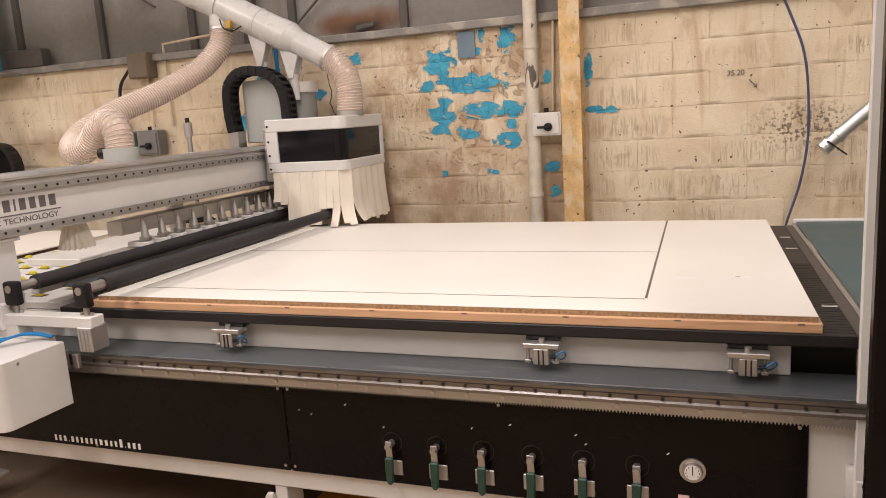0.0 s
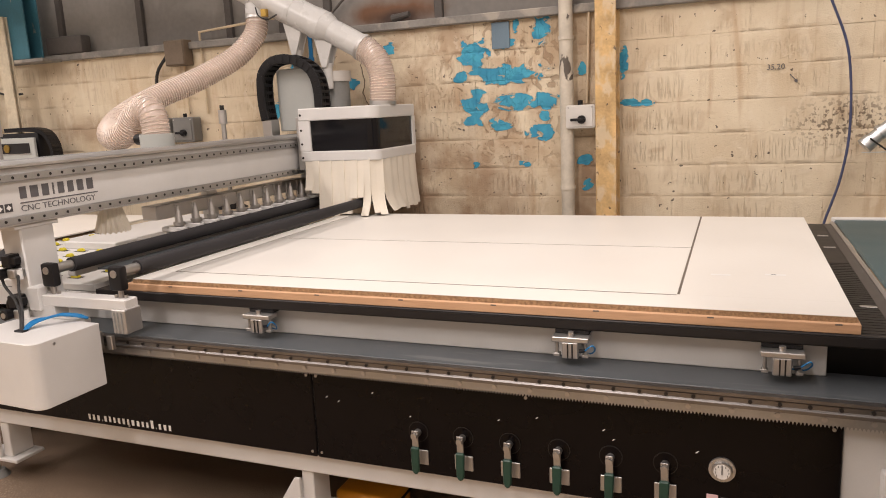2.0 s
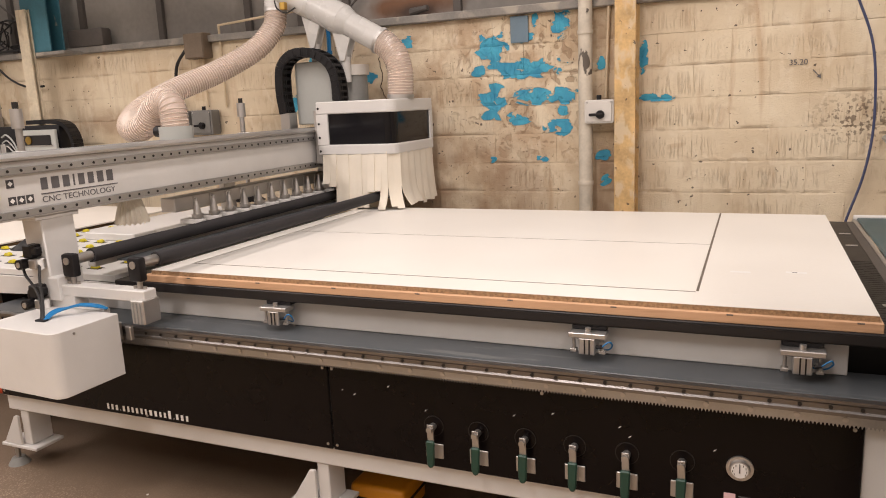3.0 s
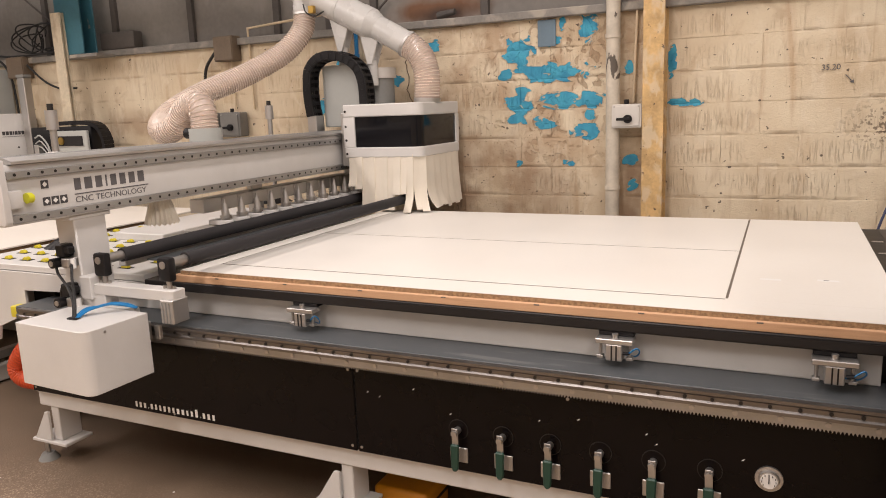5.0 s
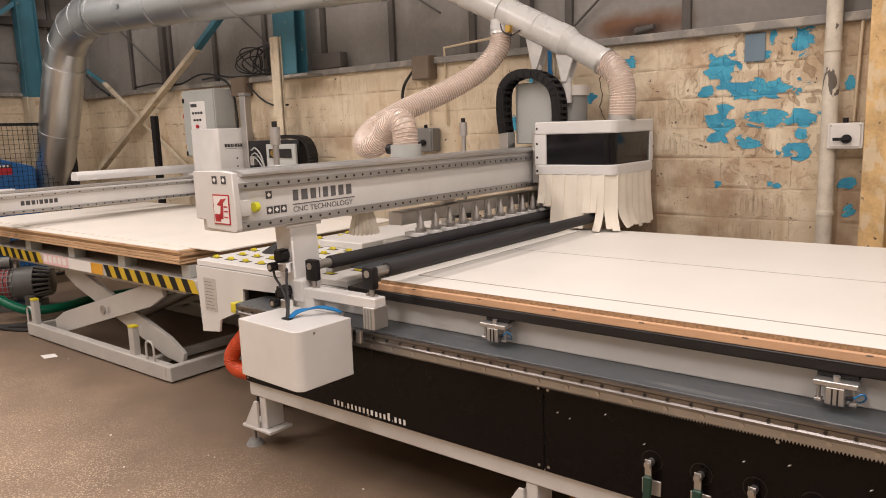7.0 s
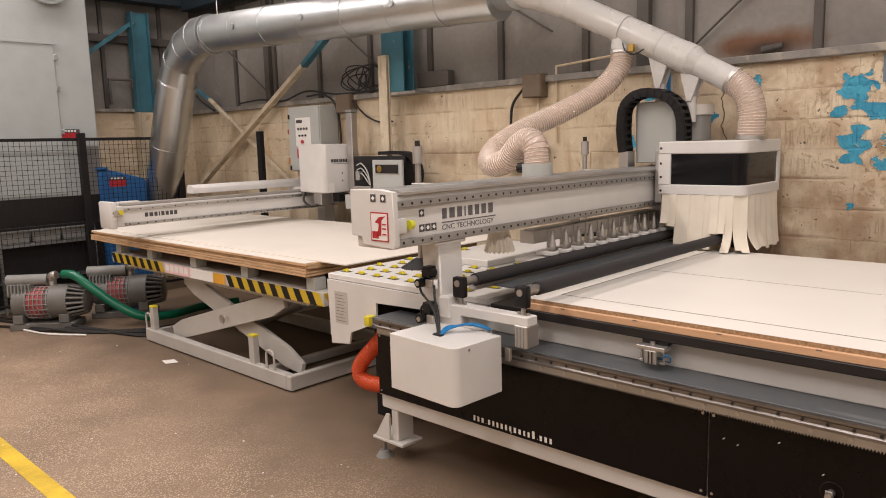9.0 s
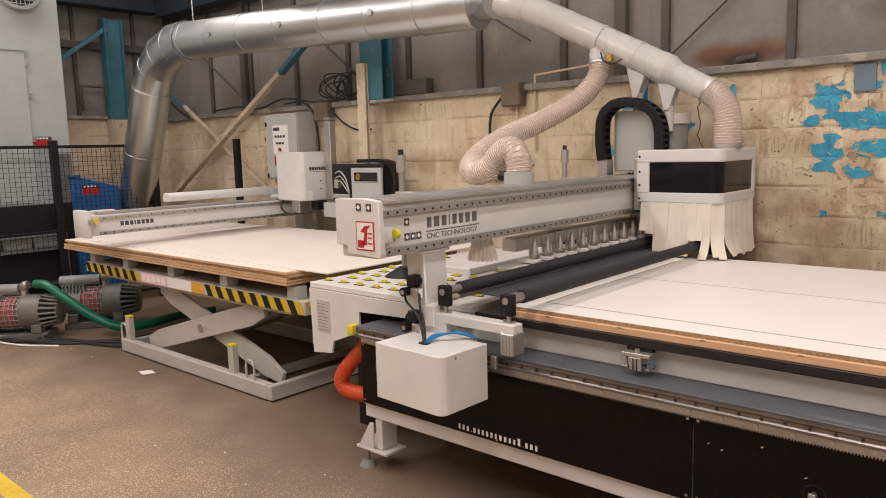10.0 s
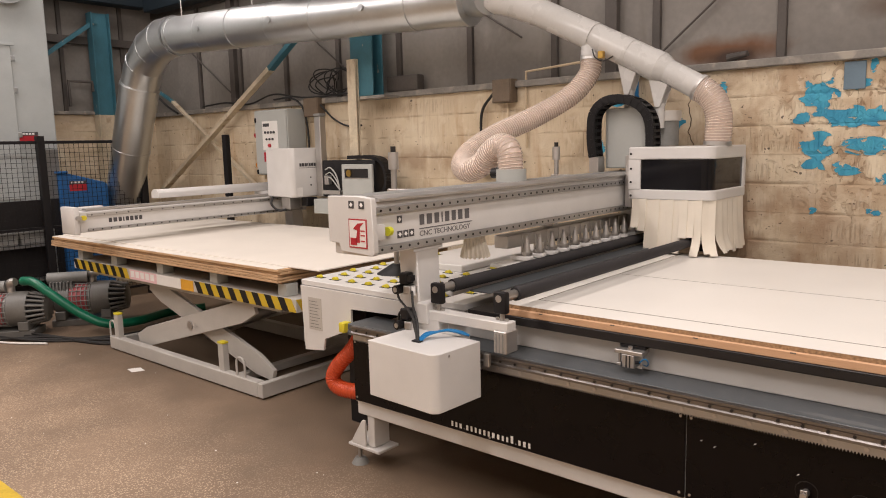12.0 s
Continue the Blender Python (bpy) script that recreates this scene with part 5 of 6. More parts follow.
main_d = thing("main_duct", "galvanised steel main extraction duct with swaged joints", "duct", (-4, 1.9, 2.9))
drop = [Vector(p) for p in ((-7.36, 1.80, 0.95), (-7.02, 1.80, 1.75), (-6.62, 1.80, 2.60))]
part("drop_pipe", tube(B(), drop, 0.226, 36, smooth=False), GALV, main_d)
elbow = [(-6.62, 1.80, 2.60), (-6.48, 1.80, 2.82), (-6.25, 1.80, 2.98), (-5.98, 1.80, 3.06), (-5.72, 1.80, 3.07)]
part("elbow", tube(B(), elbow, 0.220, 36, smooth=False), GALV, main_d, smooth=20)
for p, q in zip(elbow, elbow[1:]):
    p, q = Vector(p), Vector(q)
    part("elbow_seam", tube(B(), [p - (q - p) * 0.03, p + (q - p) * 0.03], 0.2245, 36, smooth=False), GALV, main_d)
run_a, run_b = Vector(elbow[-1]), Vector((-1.80, 2.08, 2.94))
part("long_run", tube(B(), [run_a, run_b], 0.20, 36, smooth=False), GALV, main_d)
part("reducer", tube(B(), [(-1.80, 2.08, 2.94), (-1.70, 2.07, 2.93), (-1.58, 2.02, 2.92)], 0.135, 28, 4), GALV, main_d)
for f in (0.01, 0.27, 0.575, 0.86, 0.995):
    c, d = run_a.lerp(run_b, f), (run_b - run_a).normalized() * 0.018
    part("joint_ring", tube(B(), [c - d, c + d], 0.207, 36, smooth=False), GALV, main_d)
for f in (0.14, 0.42, 0.72):
    c, d = run_a.lerp(run_b, f), (run_b - run_a).normalized() * 0.004
    part("seam_ring", tube(B(), [c - d, c + d], 0.2025, 36, smooth=False), GALV, main_d)
    part("rivet_cap", cyl(B(), c + Vector((0.12, -0.196, 0.0)), c + Vector((0.12, -0.206, 0.0)), 0.03, seg=16), GALV, main_d)
for f in (0.03, 0.33, 0.60):
    c = run_a.lerp(run_b, f)
    part("hanger_wire", cyl(B(), (c.x, c.y, c.z + 0.18), (c.x - 0.35, c.y + 0.2, ZC), 0.006, seg=6), ALU, main_d)
for f in (0.03, 0.9):
    part("joint_ring", tube(B(), [drop[2].lerp(drop[1], f - 0.02), drop[2].lerp(drop[1], f + 0.02)], 0.233, 36, smooth=False), GALV, main_d)


def helix(bm, path, r, pitch=0.018, turn=18):
    """One wire wound round a path, a low ridge in section."""
    step, want, walked, up, last = pitch / turn, 0.0, 0.0, None, None
    i = 0
    for a, b in zip(path, path[1:]):
        d = (b - a).normalized()
        up = d.orthogonal().normalized() if up is None else (up - d * up.dot(d)).normalized()
        side, seg_len = d.cross(up), (b - a).length
        while walked + seg_len >= want:
            c, ang = a + d * (want - walked), 2 * math.pi * i / turn
            out = up * math.cos(ang) + side * math.sin(ang)
            row = [bm.verts.new(c + d * du + out * (r + dr)) for du, dr in ((-0.0035, 0.001), (0.0, 0.0058), (0.0035, 0.001))]
            if last:
                bm.faces.new((last[0], last[1], row[1], row[0]))
                bm.faces.new((last[1], last[2], row[2], row[1]))
            last, i, want = row, i + 1, want + step
        walked += seg_len
    return bm


def ribbed_hose(pts, r, label, n):
    root = thing("extraction_hose", label, "hose", pts[-1])
    part("skin", tube(B(), pts, r, 24, n, ridge=0.003, pitch=0.009), HOSE, root, smooth=40)
    part("spiral_wire", helix(B(), spline(pts, n), r), HOSEW, root, "pale spiral reinforcement", smooth=60)
    part("collar", tube(B(), [spline(pts, 8)[0], spline(pts, 8)[2]], r + 0.008, 24, smooth=False), ALU, root)
    part("collar", tube(B(), [spline(pts, 8)[-3], spline(pts, 8)[-1]], r + 0.006, 24, smooth=False), ALU, root)
    return root


ribbed_hose([(-0.79, 2.2, 2.40), (-0.79, 2.16, 2.28), (-0.87, 2.04, 2.13), (-1.03, 1.82, 1.985), (-1.15, 1.52, 1.865), (-1.19, 1.27, 1.75), (-1.13, 1.10, 1.665), (-1.0, 1.01, 1.635), (-0.87, 0.98, 1.68), (-0.79, 0.96, 1.745), (-0.70, 0.94, 1.785), (-0.62, 0.91, 1.75), (-0.60, 0.90, 1.60)], 0.072, "clear ribbed extraction hose looping down to the gantry", 18)
ribbed_hose([(0.0, YY, 2.14), (0.065, YY, 2.095), (0.115, YY, 2.03), (0.14, YY, 1.94), (0.14, YY, 1.86), (0.135, YY, 1.755)], 0.084, "clear ribbed extraction hose into the hood", 12)
hp = thing("hose_port", "grey hose port on top of the gantry", "port", (-0.6, 0.92, 1.6))
part("spigot", cyl(B(), (-0.60, 0.90, 1.58), (-0.60, 0.90, 1.65), 0.09, seg=24), CABG, hp)
part("stub", cyl(B(), (-0.72, 0.88, 1.625), (-0.60, 0.88, 1.625), 0.03), BLACK, hp)

# ---- infeed table with yellow ball rollers ----
inf = thing("infeed_table", "white steel infeed table with yellow roller balls", "table", (-1.0, 1.0, 0))
part("top", box(B(), -1.66, -0.36, 0.14, 1.95, 0.965, 1.0, 0.004), WHITE, inf)
part("side_plate", prism(B(), [(-1.65, 0.965), (-0.36, 0.965), (-0.36, 0.90), (-1.20, 0.87), (-1.20, 0.75), (-1.44, 0.655), (-1.46, 0.58), (-1.63, 0.56)], "y", 0.125, 0.139), WHITE, inf)
part("left_plate", box(B(), -1.66, -1.645, 0.14, 1.95, 0.60, 0.965, 0.003), WHITE, inf)
part("raised_top", box(B(), -1.35, -0.95, 0.85, 1.95, 1.0, 1.045, 0.005), WHITE, inf)
part("stand", box(B(), -1.60, -1.42, 0.45, 1.85, 0.0, 0.85, 0.005), BLACK, inf, "black base cabinet")
part("data_plate", box(B(), -1.58, -1.46, 0.1225, 0.1248, 0.70, 0.90), mat("beige_plate", (0.47, 0.44, 0.40), 0.5, var=0.06), inf, "pale data plate with fine print")
for kk in range(9):
    part("print_bar", box(B(), -1.57, -1.475 - 0.012 * (kk % 3), 0.1215, 0.1224, 0.715 + 0.020 * kk, 0.7185 + 0.020 * kk), BOXGREY, inf)
part("switch", box(B(), -1.24, -1.19, 0.06, 0.12, 0.74, 0.80, 0.008, 2), YELLOW, inf, "yellow limit switch")
wheel = mesh_of("roller_wheel", cyl(B(), (0, -0.011, -0.005), (0, 0.011, -0.005), 0.023, seg=18), YELLOW, 35)
slotm = mesh_of("roller_slot", box(B(), -0.038, 0.038, -0.020, 0.020, 0, 0.0015), BLACK, 35)
for i in range(8):
    for j in range(9):
        px, py = -1.60 + 0.145 * i + (0.07 if j % 2 else 0), 0.24 + 0.14 * j
        if py > 0.80 and -1.42 < px < -0.9 or px > -0.45:
            continue
        part("roller_slot", slotm, HOLE, inf, at=(px, py, 1.0002))
        part("roller_wheel", wheel, YELLOW, inf, at=(px, py, 1.0))
solid("orange_hose", tube(B(), [(-1.26, 0.26, 0.70), (-1.31, 0.24, 0.60), (-1.42, 0.21, 0.48), (-1.47, 0.20, 0.39), (-1.42, 0.20, 0.335), (-1.28, 0.22, 0.33), (-1.10, 0.3, 0.34)], 0.046, 16, 18, ridge=0.003, pitch=0.009), ORANGE, "ribbed orange extraction hose under the infeed table", "hose", smooth=25)

# ---- scissor lift with board stack ----
LX0, LX1, LY0, LY1 = -4.74, -2.46, 0.32, 1.60
lift = thing("scissor_lift", "light grey scissor lift table with hazard-striped edge", "lift table", (-3.5, 0.9, 0))
part("base_bar", box(B(), LX0, LX1, LY0, LY0 + 0.07, 0.012, 0.125, 0.006), LIFTG, lift)
part("base_bar", box(B(), LX0, LX1, LY1 - 0.07, LY1, 0.012, 0.125, 0.006), LIFTG, lift)
part("base_end", box(B(), LX1, LX1 + 0.06, LY0 + 0.003, LY1 - 0.003, 0.012, 0.122, 0.006), LIFTG, lift)
part("base_end", box(B(), LX0, LX0 + 0.06, LY0 + 0.07, LY1 - 0.07, 0.012, 0.10, 0.006), LIFTG, lift)
part("end_plate", box(B(), LX1 - 0.16, LX1 + 0.0, LY0 + 0.07, LY1 - 0.07, 0.02, 0.06, 0.004), LIFTG, lift)
part("cross_tube", box(B(), LX1 - 0.45, LX1 - 0.38, LY0 + 0.07, LY1 - 0.07, 0.02, 0.08, 0.004), LIFTG, lift)


def scissor_arm(x0, z0, x1, z1, y, name="scissor_arm"):
    d = Vector((x1 - x0, z1 - z0))
    nrm = Vector((-d.y, d.x)).normalized() * 0.085
    u = d.normalized() * 0.10
    poly = [(x0 - nrm.x * 0.6, z0 - nrm.y * 0.6), (x0 + u.x * 2 - nrm.x, z0 + u.y * 2 - nrm.y), (x1 - u.x * 2 - nrm.x, z1 - u.y * 2 - nrm.y), (x1 - nrm.x * 0.5, z1 - nrm.y * 0.5), (x1 + nrm.x * 0.5, z1 + nrm.y * 0.5), (x1 - u.x * 2 + nrm.x, z1 - u.y * 2 + nrm.y), (x0 + u.x * 2 + nrm.x, z0 + u.y * 2 + nrm.y), (x0 + nrm.x * 0.6, z0 + nrm.y * 0.6)]
    part(name, prism(B(), poly, "y", y, y + 0.035, 0.003), LIFTG, lift)
    cx, cz = (x0 + x1) / 2, (z0 + z1) / 2
    part("pivot", cyl(B(), (cx, y - 0.012, cz), (cx, y + 0.045, cz), 0.035), STEEL, lift)


for yy in (0.42, 1.46):
    scissor_arm(-4.38, 0.13, -2.58, 0.64, yy)
    scissor_arm(-4.22, 0.64, -2.48, 0.13, yy + 0.06)
part("cross_shaft", cyl(B(), (-3.4, 0.42, 0.385), (-3.4, 1.5, 0.385), 0.03), STEEL, lift)
part("ram", cyl(B(), (-4.0, 0.9, 0.12), (-3.0, 0.9, 0.5), 0.045), STEEL, lift)
for px in (-4.62, -2.93):
    post = part("stop_post", box(B(), px - 0.035, px + 0.035, 0.335, 0.385, 0.12, 0.335, 0.003), LIFTG, lift)
    part("post_cap", box(B(), px - 0.037, px + 0.037, 0.333, 0.387, 0.335, 0.352, 0.003), YELLOW, post)
for px in (-4.70, -2.68):
    part("lifting_eye", tube(B(), [(px - 0.05, 0.34, 0.12), (px - 0.05, 0.34, 0.23), (px - 0.025, 0.34, 0.265), (px + 0.025, 0.34, 0.265), (px + 0.05, 0.34, 0.23), (px + 0.05, 0.34, 0.12)], 0.009, 8, 5), LIFTG, lift)
TX0, TX1, TY0, TY1 = -5.40, -1.98, 0.34, 1.95
part("platform", box(B(), TX0, TX1, TY0, TY1, 0.70, 0.795, 0.004), LIFTG, lift)
part("underframe", box(B(), TX0 + 0.3, TX1 - 0.25, TY0 + 0.06, TY1 - 0.06, 0.66, 0.70, 0.004), LIFTG, lift)


def stripes(x0, x1, y):
    n = int((x1 - x0) / 0.075)
    for i in range(n):
        a = x0 + i * (x1 - x0) / n
        w = (x1 - x0) / n
        part("hazard_stripe", prism(B(), [(a, 0.792), (a + w, 0.792), (a + w + 0.05, 0.703), (a + 0.05, 0.703)], "y", y - 0.003, y - 0.0005), HAZY if i % 2 else BLACK, lift)


stripes(TX0, -4.34, TY0)
stripes(-3.24, TX1 - 0.05, TY0)
part("edge_label", box(B(), -4.28, -3.82, TY0 - 0.003, TY0 - 0.0005, 0.705, 0.79), PINK, lift, "pink strip of safety pictograms")
for i in range(5):
    part("pictogram", box(B(), -4.26 + 0.085 * i, -4.20 + 0.085 * i, TY0 - 0.004, TY0 - 0.0031, 0.725, 0.78), PAPER, lift)
part("edge_label", box(B(), -3.818, -3.44, TY0 - 0.003, TY0 - 0.0005, 0.705, 0.79), PAPER, lift)
part("edge_label", box(B(), -3.438, -3.255, TY0 - 0.003, TY0 - 0.0005, 0.705, 0.79), mat("amber_label", (0.65, 0.33, 0.03), 0.5), lift)
for i in range(int((TY1 - TY0) / 0.15)):
    y0 = TY0 + 0.15 * i
    part("hazard_stripe", prism(B(), [(y0, 0.792), (y0 + 0.075, 0.792), (y0 + 0.125, 0.703), (y0 + 0.05, 0.703)], "x", TX1 + 0.0005, TX1 + 0.003), HAZY, lift)

pal = thing("pallet", "plain wooden pallet on the lift table", "pallet", (-3.5, 1.1, 0.795))
for yy in (0.36, 1.05, 1.75):
    for xx in (-5.34, -4.66, -3.85, -3.05, -2.2):
        part("block", box(B(), xx, xx + 0.10, yy, yy + 0.10, 0.795, 0.882, 0.004), CABG if yy < 0.5 else PALLET, pal)
for yy in (0.34, 0.75, 1.03, 1.4, 1.73):
    part("deck_board", box(B(), -5.6, -2.14, yy, yy + 0.14, 0.882, 0.900, 0.003), PALLET, pal)

stk = thing("board_stack", "stack of large wood-fibre boards, edges uneven", "boards", (-3.9, 1.1, 0.900))
rs = random.Random(4)
zz = 0.900
for i in range(6):
    dx, dy = rs.uniform(-0.03, 0.03), rs.uniform(-0.012, 0.012)
    th = 0.0185
    if i == 5:
        part("board", box(B(), -5.74, -1.80, 0.40, 2.12, zz, zz + 0.010, 0.0015), KRAFT, stk, "pale top board")
    else:
        part("board", box(B(), -5.76 + dx, -2.10 + dx * 0.5, 0.30 + dy, 2.1 + dy, zz, zz + th - 0.002, 0.0015), STACKE, stk)
    zz += th
part("top_skin", box(B(), -5.75, -2.12, 0.298, 0.399, 0.9912, 0.9945, 0.001), KRAFT, stk)

# ---- loader gantry over the stack ----
g2 = thing("loader_gantry", "white loader gantry with boxed head over the stack", "gantry", (-4.75, 1.0, 0))
LB = -4.57
part("beam", box(B(), LB - 0.20, LB, 0.075, 2.56, 1.12, 1.30, 0.006), WHITE, g2)
part("end_plate", box(B(), LB - 0.24, LB + 0.02, 0.02, 0.073, 1.105, 1.345, 0.012, 2), WHITE, g2)
part("top_rail", box(B(), LB - 0.09, LB - 0.01, 0.14, 2.5, 1.302, 1.327, 0.004), ALU, g2)
part("upper_track", box(B(), LB, LB + 0.014, 0.14, 2.5, 1.255, 1.285, 0.003), ALU, g2)
part("lower_rail", box(B(), LB, LB + 0.015, 0.14, 2.5, 1.128, 1.153, 0.002), RACK, g2)
repeat("rail_bolt", cyl(B(), (0, 0, 0), (0.002, 0, 0), 0.007, seg=8), HOLE, g2, [(LB + 0.015, 0.18 + 0.08 * q, 1.14) for q in range(28)])
repeat("rail_bolt", cyl(B(), (0, 0, 0), (0.002, 0, 0), 0.006, seg=8), HOLE, g2, [(LB + 0.0142, 0.18 + 0.11 * q, 1.27) for q in range(20)])
part("corner_knob", cyl(B(), (LB + 0.02, 0.10, 1.25), (LB + 0.045, 0.10, 1.25), 0.022), YELLOW, g2)
part("corner_knob", cyl(B(), (LB + 0.02, 0.055, 1.25), (LB + 0.05, 0.055, 1.25), 0.022), ALU, g2)
part("top_block", box(B(), LB - 0.17, LB - 0.095, 0.14, 0.34, 1.302, 1.335, 0.006), WHITE, g2)
part("slide_bar", prism(B(), [(LB - 0.48, 1.345), (LB - 0.34, 1.345), (LB - 0.34, 1.40), (LB - 0.37, 1.43), (LB - 0.45, 1.43), (LB - 0.48, 1.40)], "y", 1.0, 2.45, 0.004), WHITE, g2)
part("slide_support", box(B(), LB - 0.45, LB - 0.2, 2.2, 2.3, 1.16, 1.344, 0.004), WHITE, g2)
lx = 0.33
for w in (0.03, 0.035, 0.03, 0.012, 0.03, 0.03, 0.03, 0.03):
    part("logo_bar", box(B(), LB, LB + 0.0015, lx, lx + w, 1.190, 1.228), INK, g2)
    lx += w + 0.012
part("far_post", box(B(), LB - 0.18, LB - 0.04, 2.40, 2.54, 0.0, 1.12, 0.005), WHITE, g2)
hd = part("head_cover", prism(B(), [(-4.58, 2.06), (-4.15, 2.02), (-4.10, 2.06), (-4.10, 2.44), (-4.58, 2.44)], "z", 1.30, 1.805, 0.010), WHITE, g2, "white boxed loader head")
lx = 2.12
for w in (0.026, 0.030, 0.026, 0.011, 0.026, 0.026, 0.026, 0.026):
    part("logo_bar", box(B(), -4.10, -4.0985, lx, lx + w, 1.615, 1.648), INK, g2)
    lx += w + 0.007
part("logo_line", box(B(), -4.10, -4.0985, 2.12, 2.36, 1.598, 1.602), GREYINK, g2)
for q in (1.42, 1.50):
    part("cover_screw", cyl(B(), (-4.10, 2.26, q), (-4.097, 2.26, q), 0.009, seg=10), HOLE, g2)
part("paper_note", box(B(), -4.10, -4.0985, 2.075, 2.15, 1.31, 1.40), PAPER, g2)
part("gripper", box(B(), -4.38, -4.24, 2.08, 2.22, 1.17, 1.30, 0.006), ALU, g2)
part("gripper_hose", tube(B(), [(-4.48, 2.05, 1.30), (-4.47, 2.02, 1.22), (-4.38, 2.04, 1.16), (-4.3, 2.08, 1.17)], 0.012, 8), RUBBER, g2)
part("gripper_valve", box(B(), -4.20, -4.10, 2.2, 2.34, 1.20, 1.29, 0.006), BLACK, g2)
part("column_tube", box(B(), -4.055, -3.965, 2.30, 2.38, 1.30, 2.12, 0.006), ALU, g2)
part("tube_cap", box(B(), -4.06, -3.96, 2.295, 2.385, 2.121, 2.15, 0.006), GREYC, g2)
part("drive_frame", box(B(), -3.93, -3.16, 2.28, 2.46, 1.30, 1.672, 0.012, 2), BLACK, g2)
part("drive_plate", box(B(), -3.57, -3.14, 2.215, 2.245, 1.28, 1.635, 0.006), CABG, g2)
part("drive_window", box(B(), -3.52, -3.19, 2.208, 2.2149, 1.505, 1.59, 0.004), BOARDK, g2)
part("window_rim", box(B(), -3.53, -3.18, 2.2095, 2.2148, 1.495, 1.504, 0.001), ALU, g2)
part("drive_gear", cyl(B(), (-3.45, 2.206, 1.548), (-3.45, 2.198, 1.548), 0.034), BRASS, g2)
for q, (dz, r) in enumerate(((0.0, 0.007), (0.05, 0.006), (0.10, 0.006))):
    part("drive_hose", tube(B(), [(-3.86, 2.26, 1.58 - dz), (-3.74, 2.22, 1.60 - dz), (-3.64, 2.21, 1.52 - dz), (-3.62, 2.23, 1.38)], r, 8, 6), CABG, g2)
part("drive_manifold", box(B(), -3.88, -3.62, 2.225, 2.275, 1.33, 1.37, 0.004), ALU, g2)
part("drive_fitting", box(B(), -3.84, -3.78, 2.22, 2.275, 1.43, 1.52, 0.004), ALU, g2)
part("drive_base", box(B(), -4.0, -3.14, 2.2, 2.5, 1.13, 1.28, 0.006), CABG, g2)
part("base_post", box(B(), -3.35, -3.22, 2.25, 2.45, 0.0, 1.13, 0.006), CABG, g2)
cc = thing("loader_cable_chain", "black cable chain looped beside the loader head", "cable chain", (-3.1, 2.3, 1.35))
lp = spline([(-3.55, 2.33, 1.70), (-3.25, 2.33, 1.70), (-3.10, 2.33, 1.66), (-3.03, 2.33, 1.54), (-3.04, 2.33, 1.42), (-3.10, 2.33, 1.34), (-3.13, 2.33, 1.30)], 4)
for a, b in zip(lp, lp[1:]):
    d = b - a
    bm = B()
    ang = math.atan2(d.z, d.x)
    bmesh.ops.create_cube(bm, size=1, matrix=Matrix.Translation((a + b) / 2) @ Matrix.Rotation(-ang, 4, "Y") @ Matrix.Diagonal((d.length * 1.0, 0.10, 0.035, 1)))
    part("chain_link", bm, BLACK, cc)

cab = thing("control_cabinet", "grey wall control cabinet with switch panel", "cabinet", (-4.9, 2.5, 1.51))
part("body", box(B(), -5.21, -4.62, 2.40, 2.655, 1.51, 2.235, 0.006), CABG, cab)
part("door", box(B(), -5.20, -4.63, 2.388, 2.399, 1.52, 2.225, 0.004), CABG, cab)
part("switch_panel", box(B(), -5.06, -4.78, 2.384, 2.388, 1.79, 2.11), PAPER, cab, "white switch panel")
part("display", box(B(), -5.04, -4.93, 2.380, 2.384, 2.05, 2.085), INK, cab)
for i in range(4):
    part("button", cyl(B(), (-5.00 + 0.052 * i, 2.384, 1.985), (-5.00 + 0.052 * i, 2.372, 1.985), 0.014, seg=10), INK, cab)
for i in range(3):
    part("selector", cyl(B(), (-4.98 + 0.055 * i, 2.384, 1.91), (-4.98 + 0.055 * i, 2.370, 1.91), 0.012, seg=10), HOLE, cab)
part("stop_button", cyl(B(), (-4.93, 2.384, 1.84), (-4.93, 2.365, 1.84), 0.02, seg=14), RED, cab)
part("red_label", box(B(), -5.05, -4.83, 2.384, 2.388, 1.66, 1.765), RED, cab)
for zz_ in (1.52, 2.1):
    part("latch", box(B(), -5.19, -5.17, 2.375, 2.388, zz_, zz_ + 0.05, 0.002), BLACK, cab)
for zz_, mt in ((1.90, RED), (1.56, mat("orange_switch", (0.60, 0.22, 0.01), 0.4))):
    sw = part("side_switch", box(B(), -5.29, -5.215, 2.47, 2.56, zz_, zz_ + 0.12, 0.006), CABG, cab)
    part("switch_knob", cyl(B(), (-5.255, 2.47, zz_ + 0.06), (-5.255, 2.43, zz_ + 0.06), 0.030, seg=16), mt, sw)

# ---- vacuum pumps with green hose ----


PUMPG = mat("pump_grey", (0.135, 0.13, 0.12), 0.45, var=0.2)
REDOX = mat("red_oxide", (0.34, 0.055, 0.06), 0.6, var=0.25)


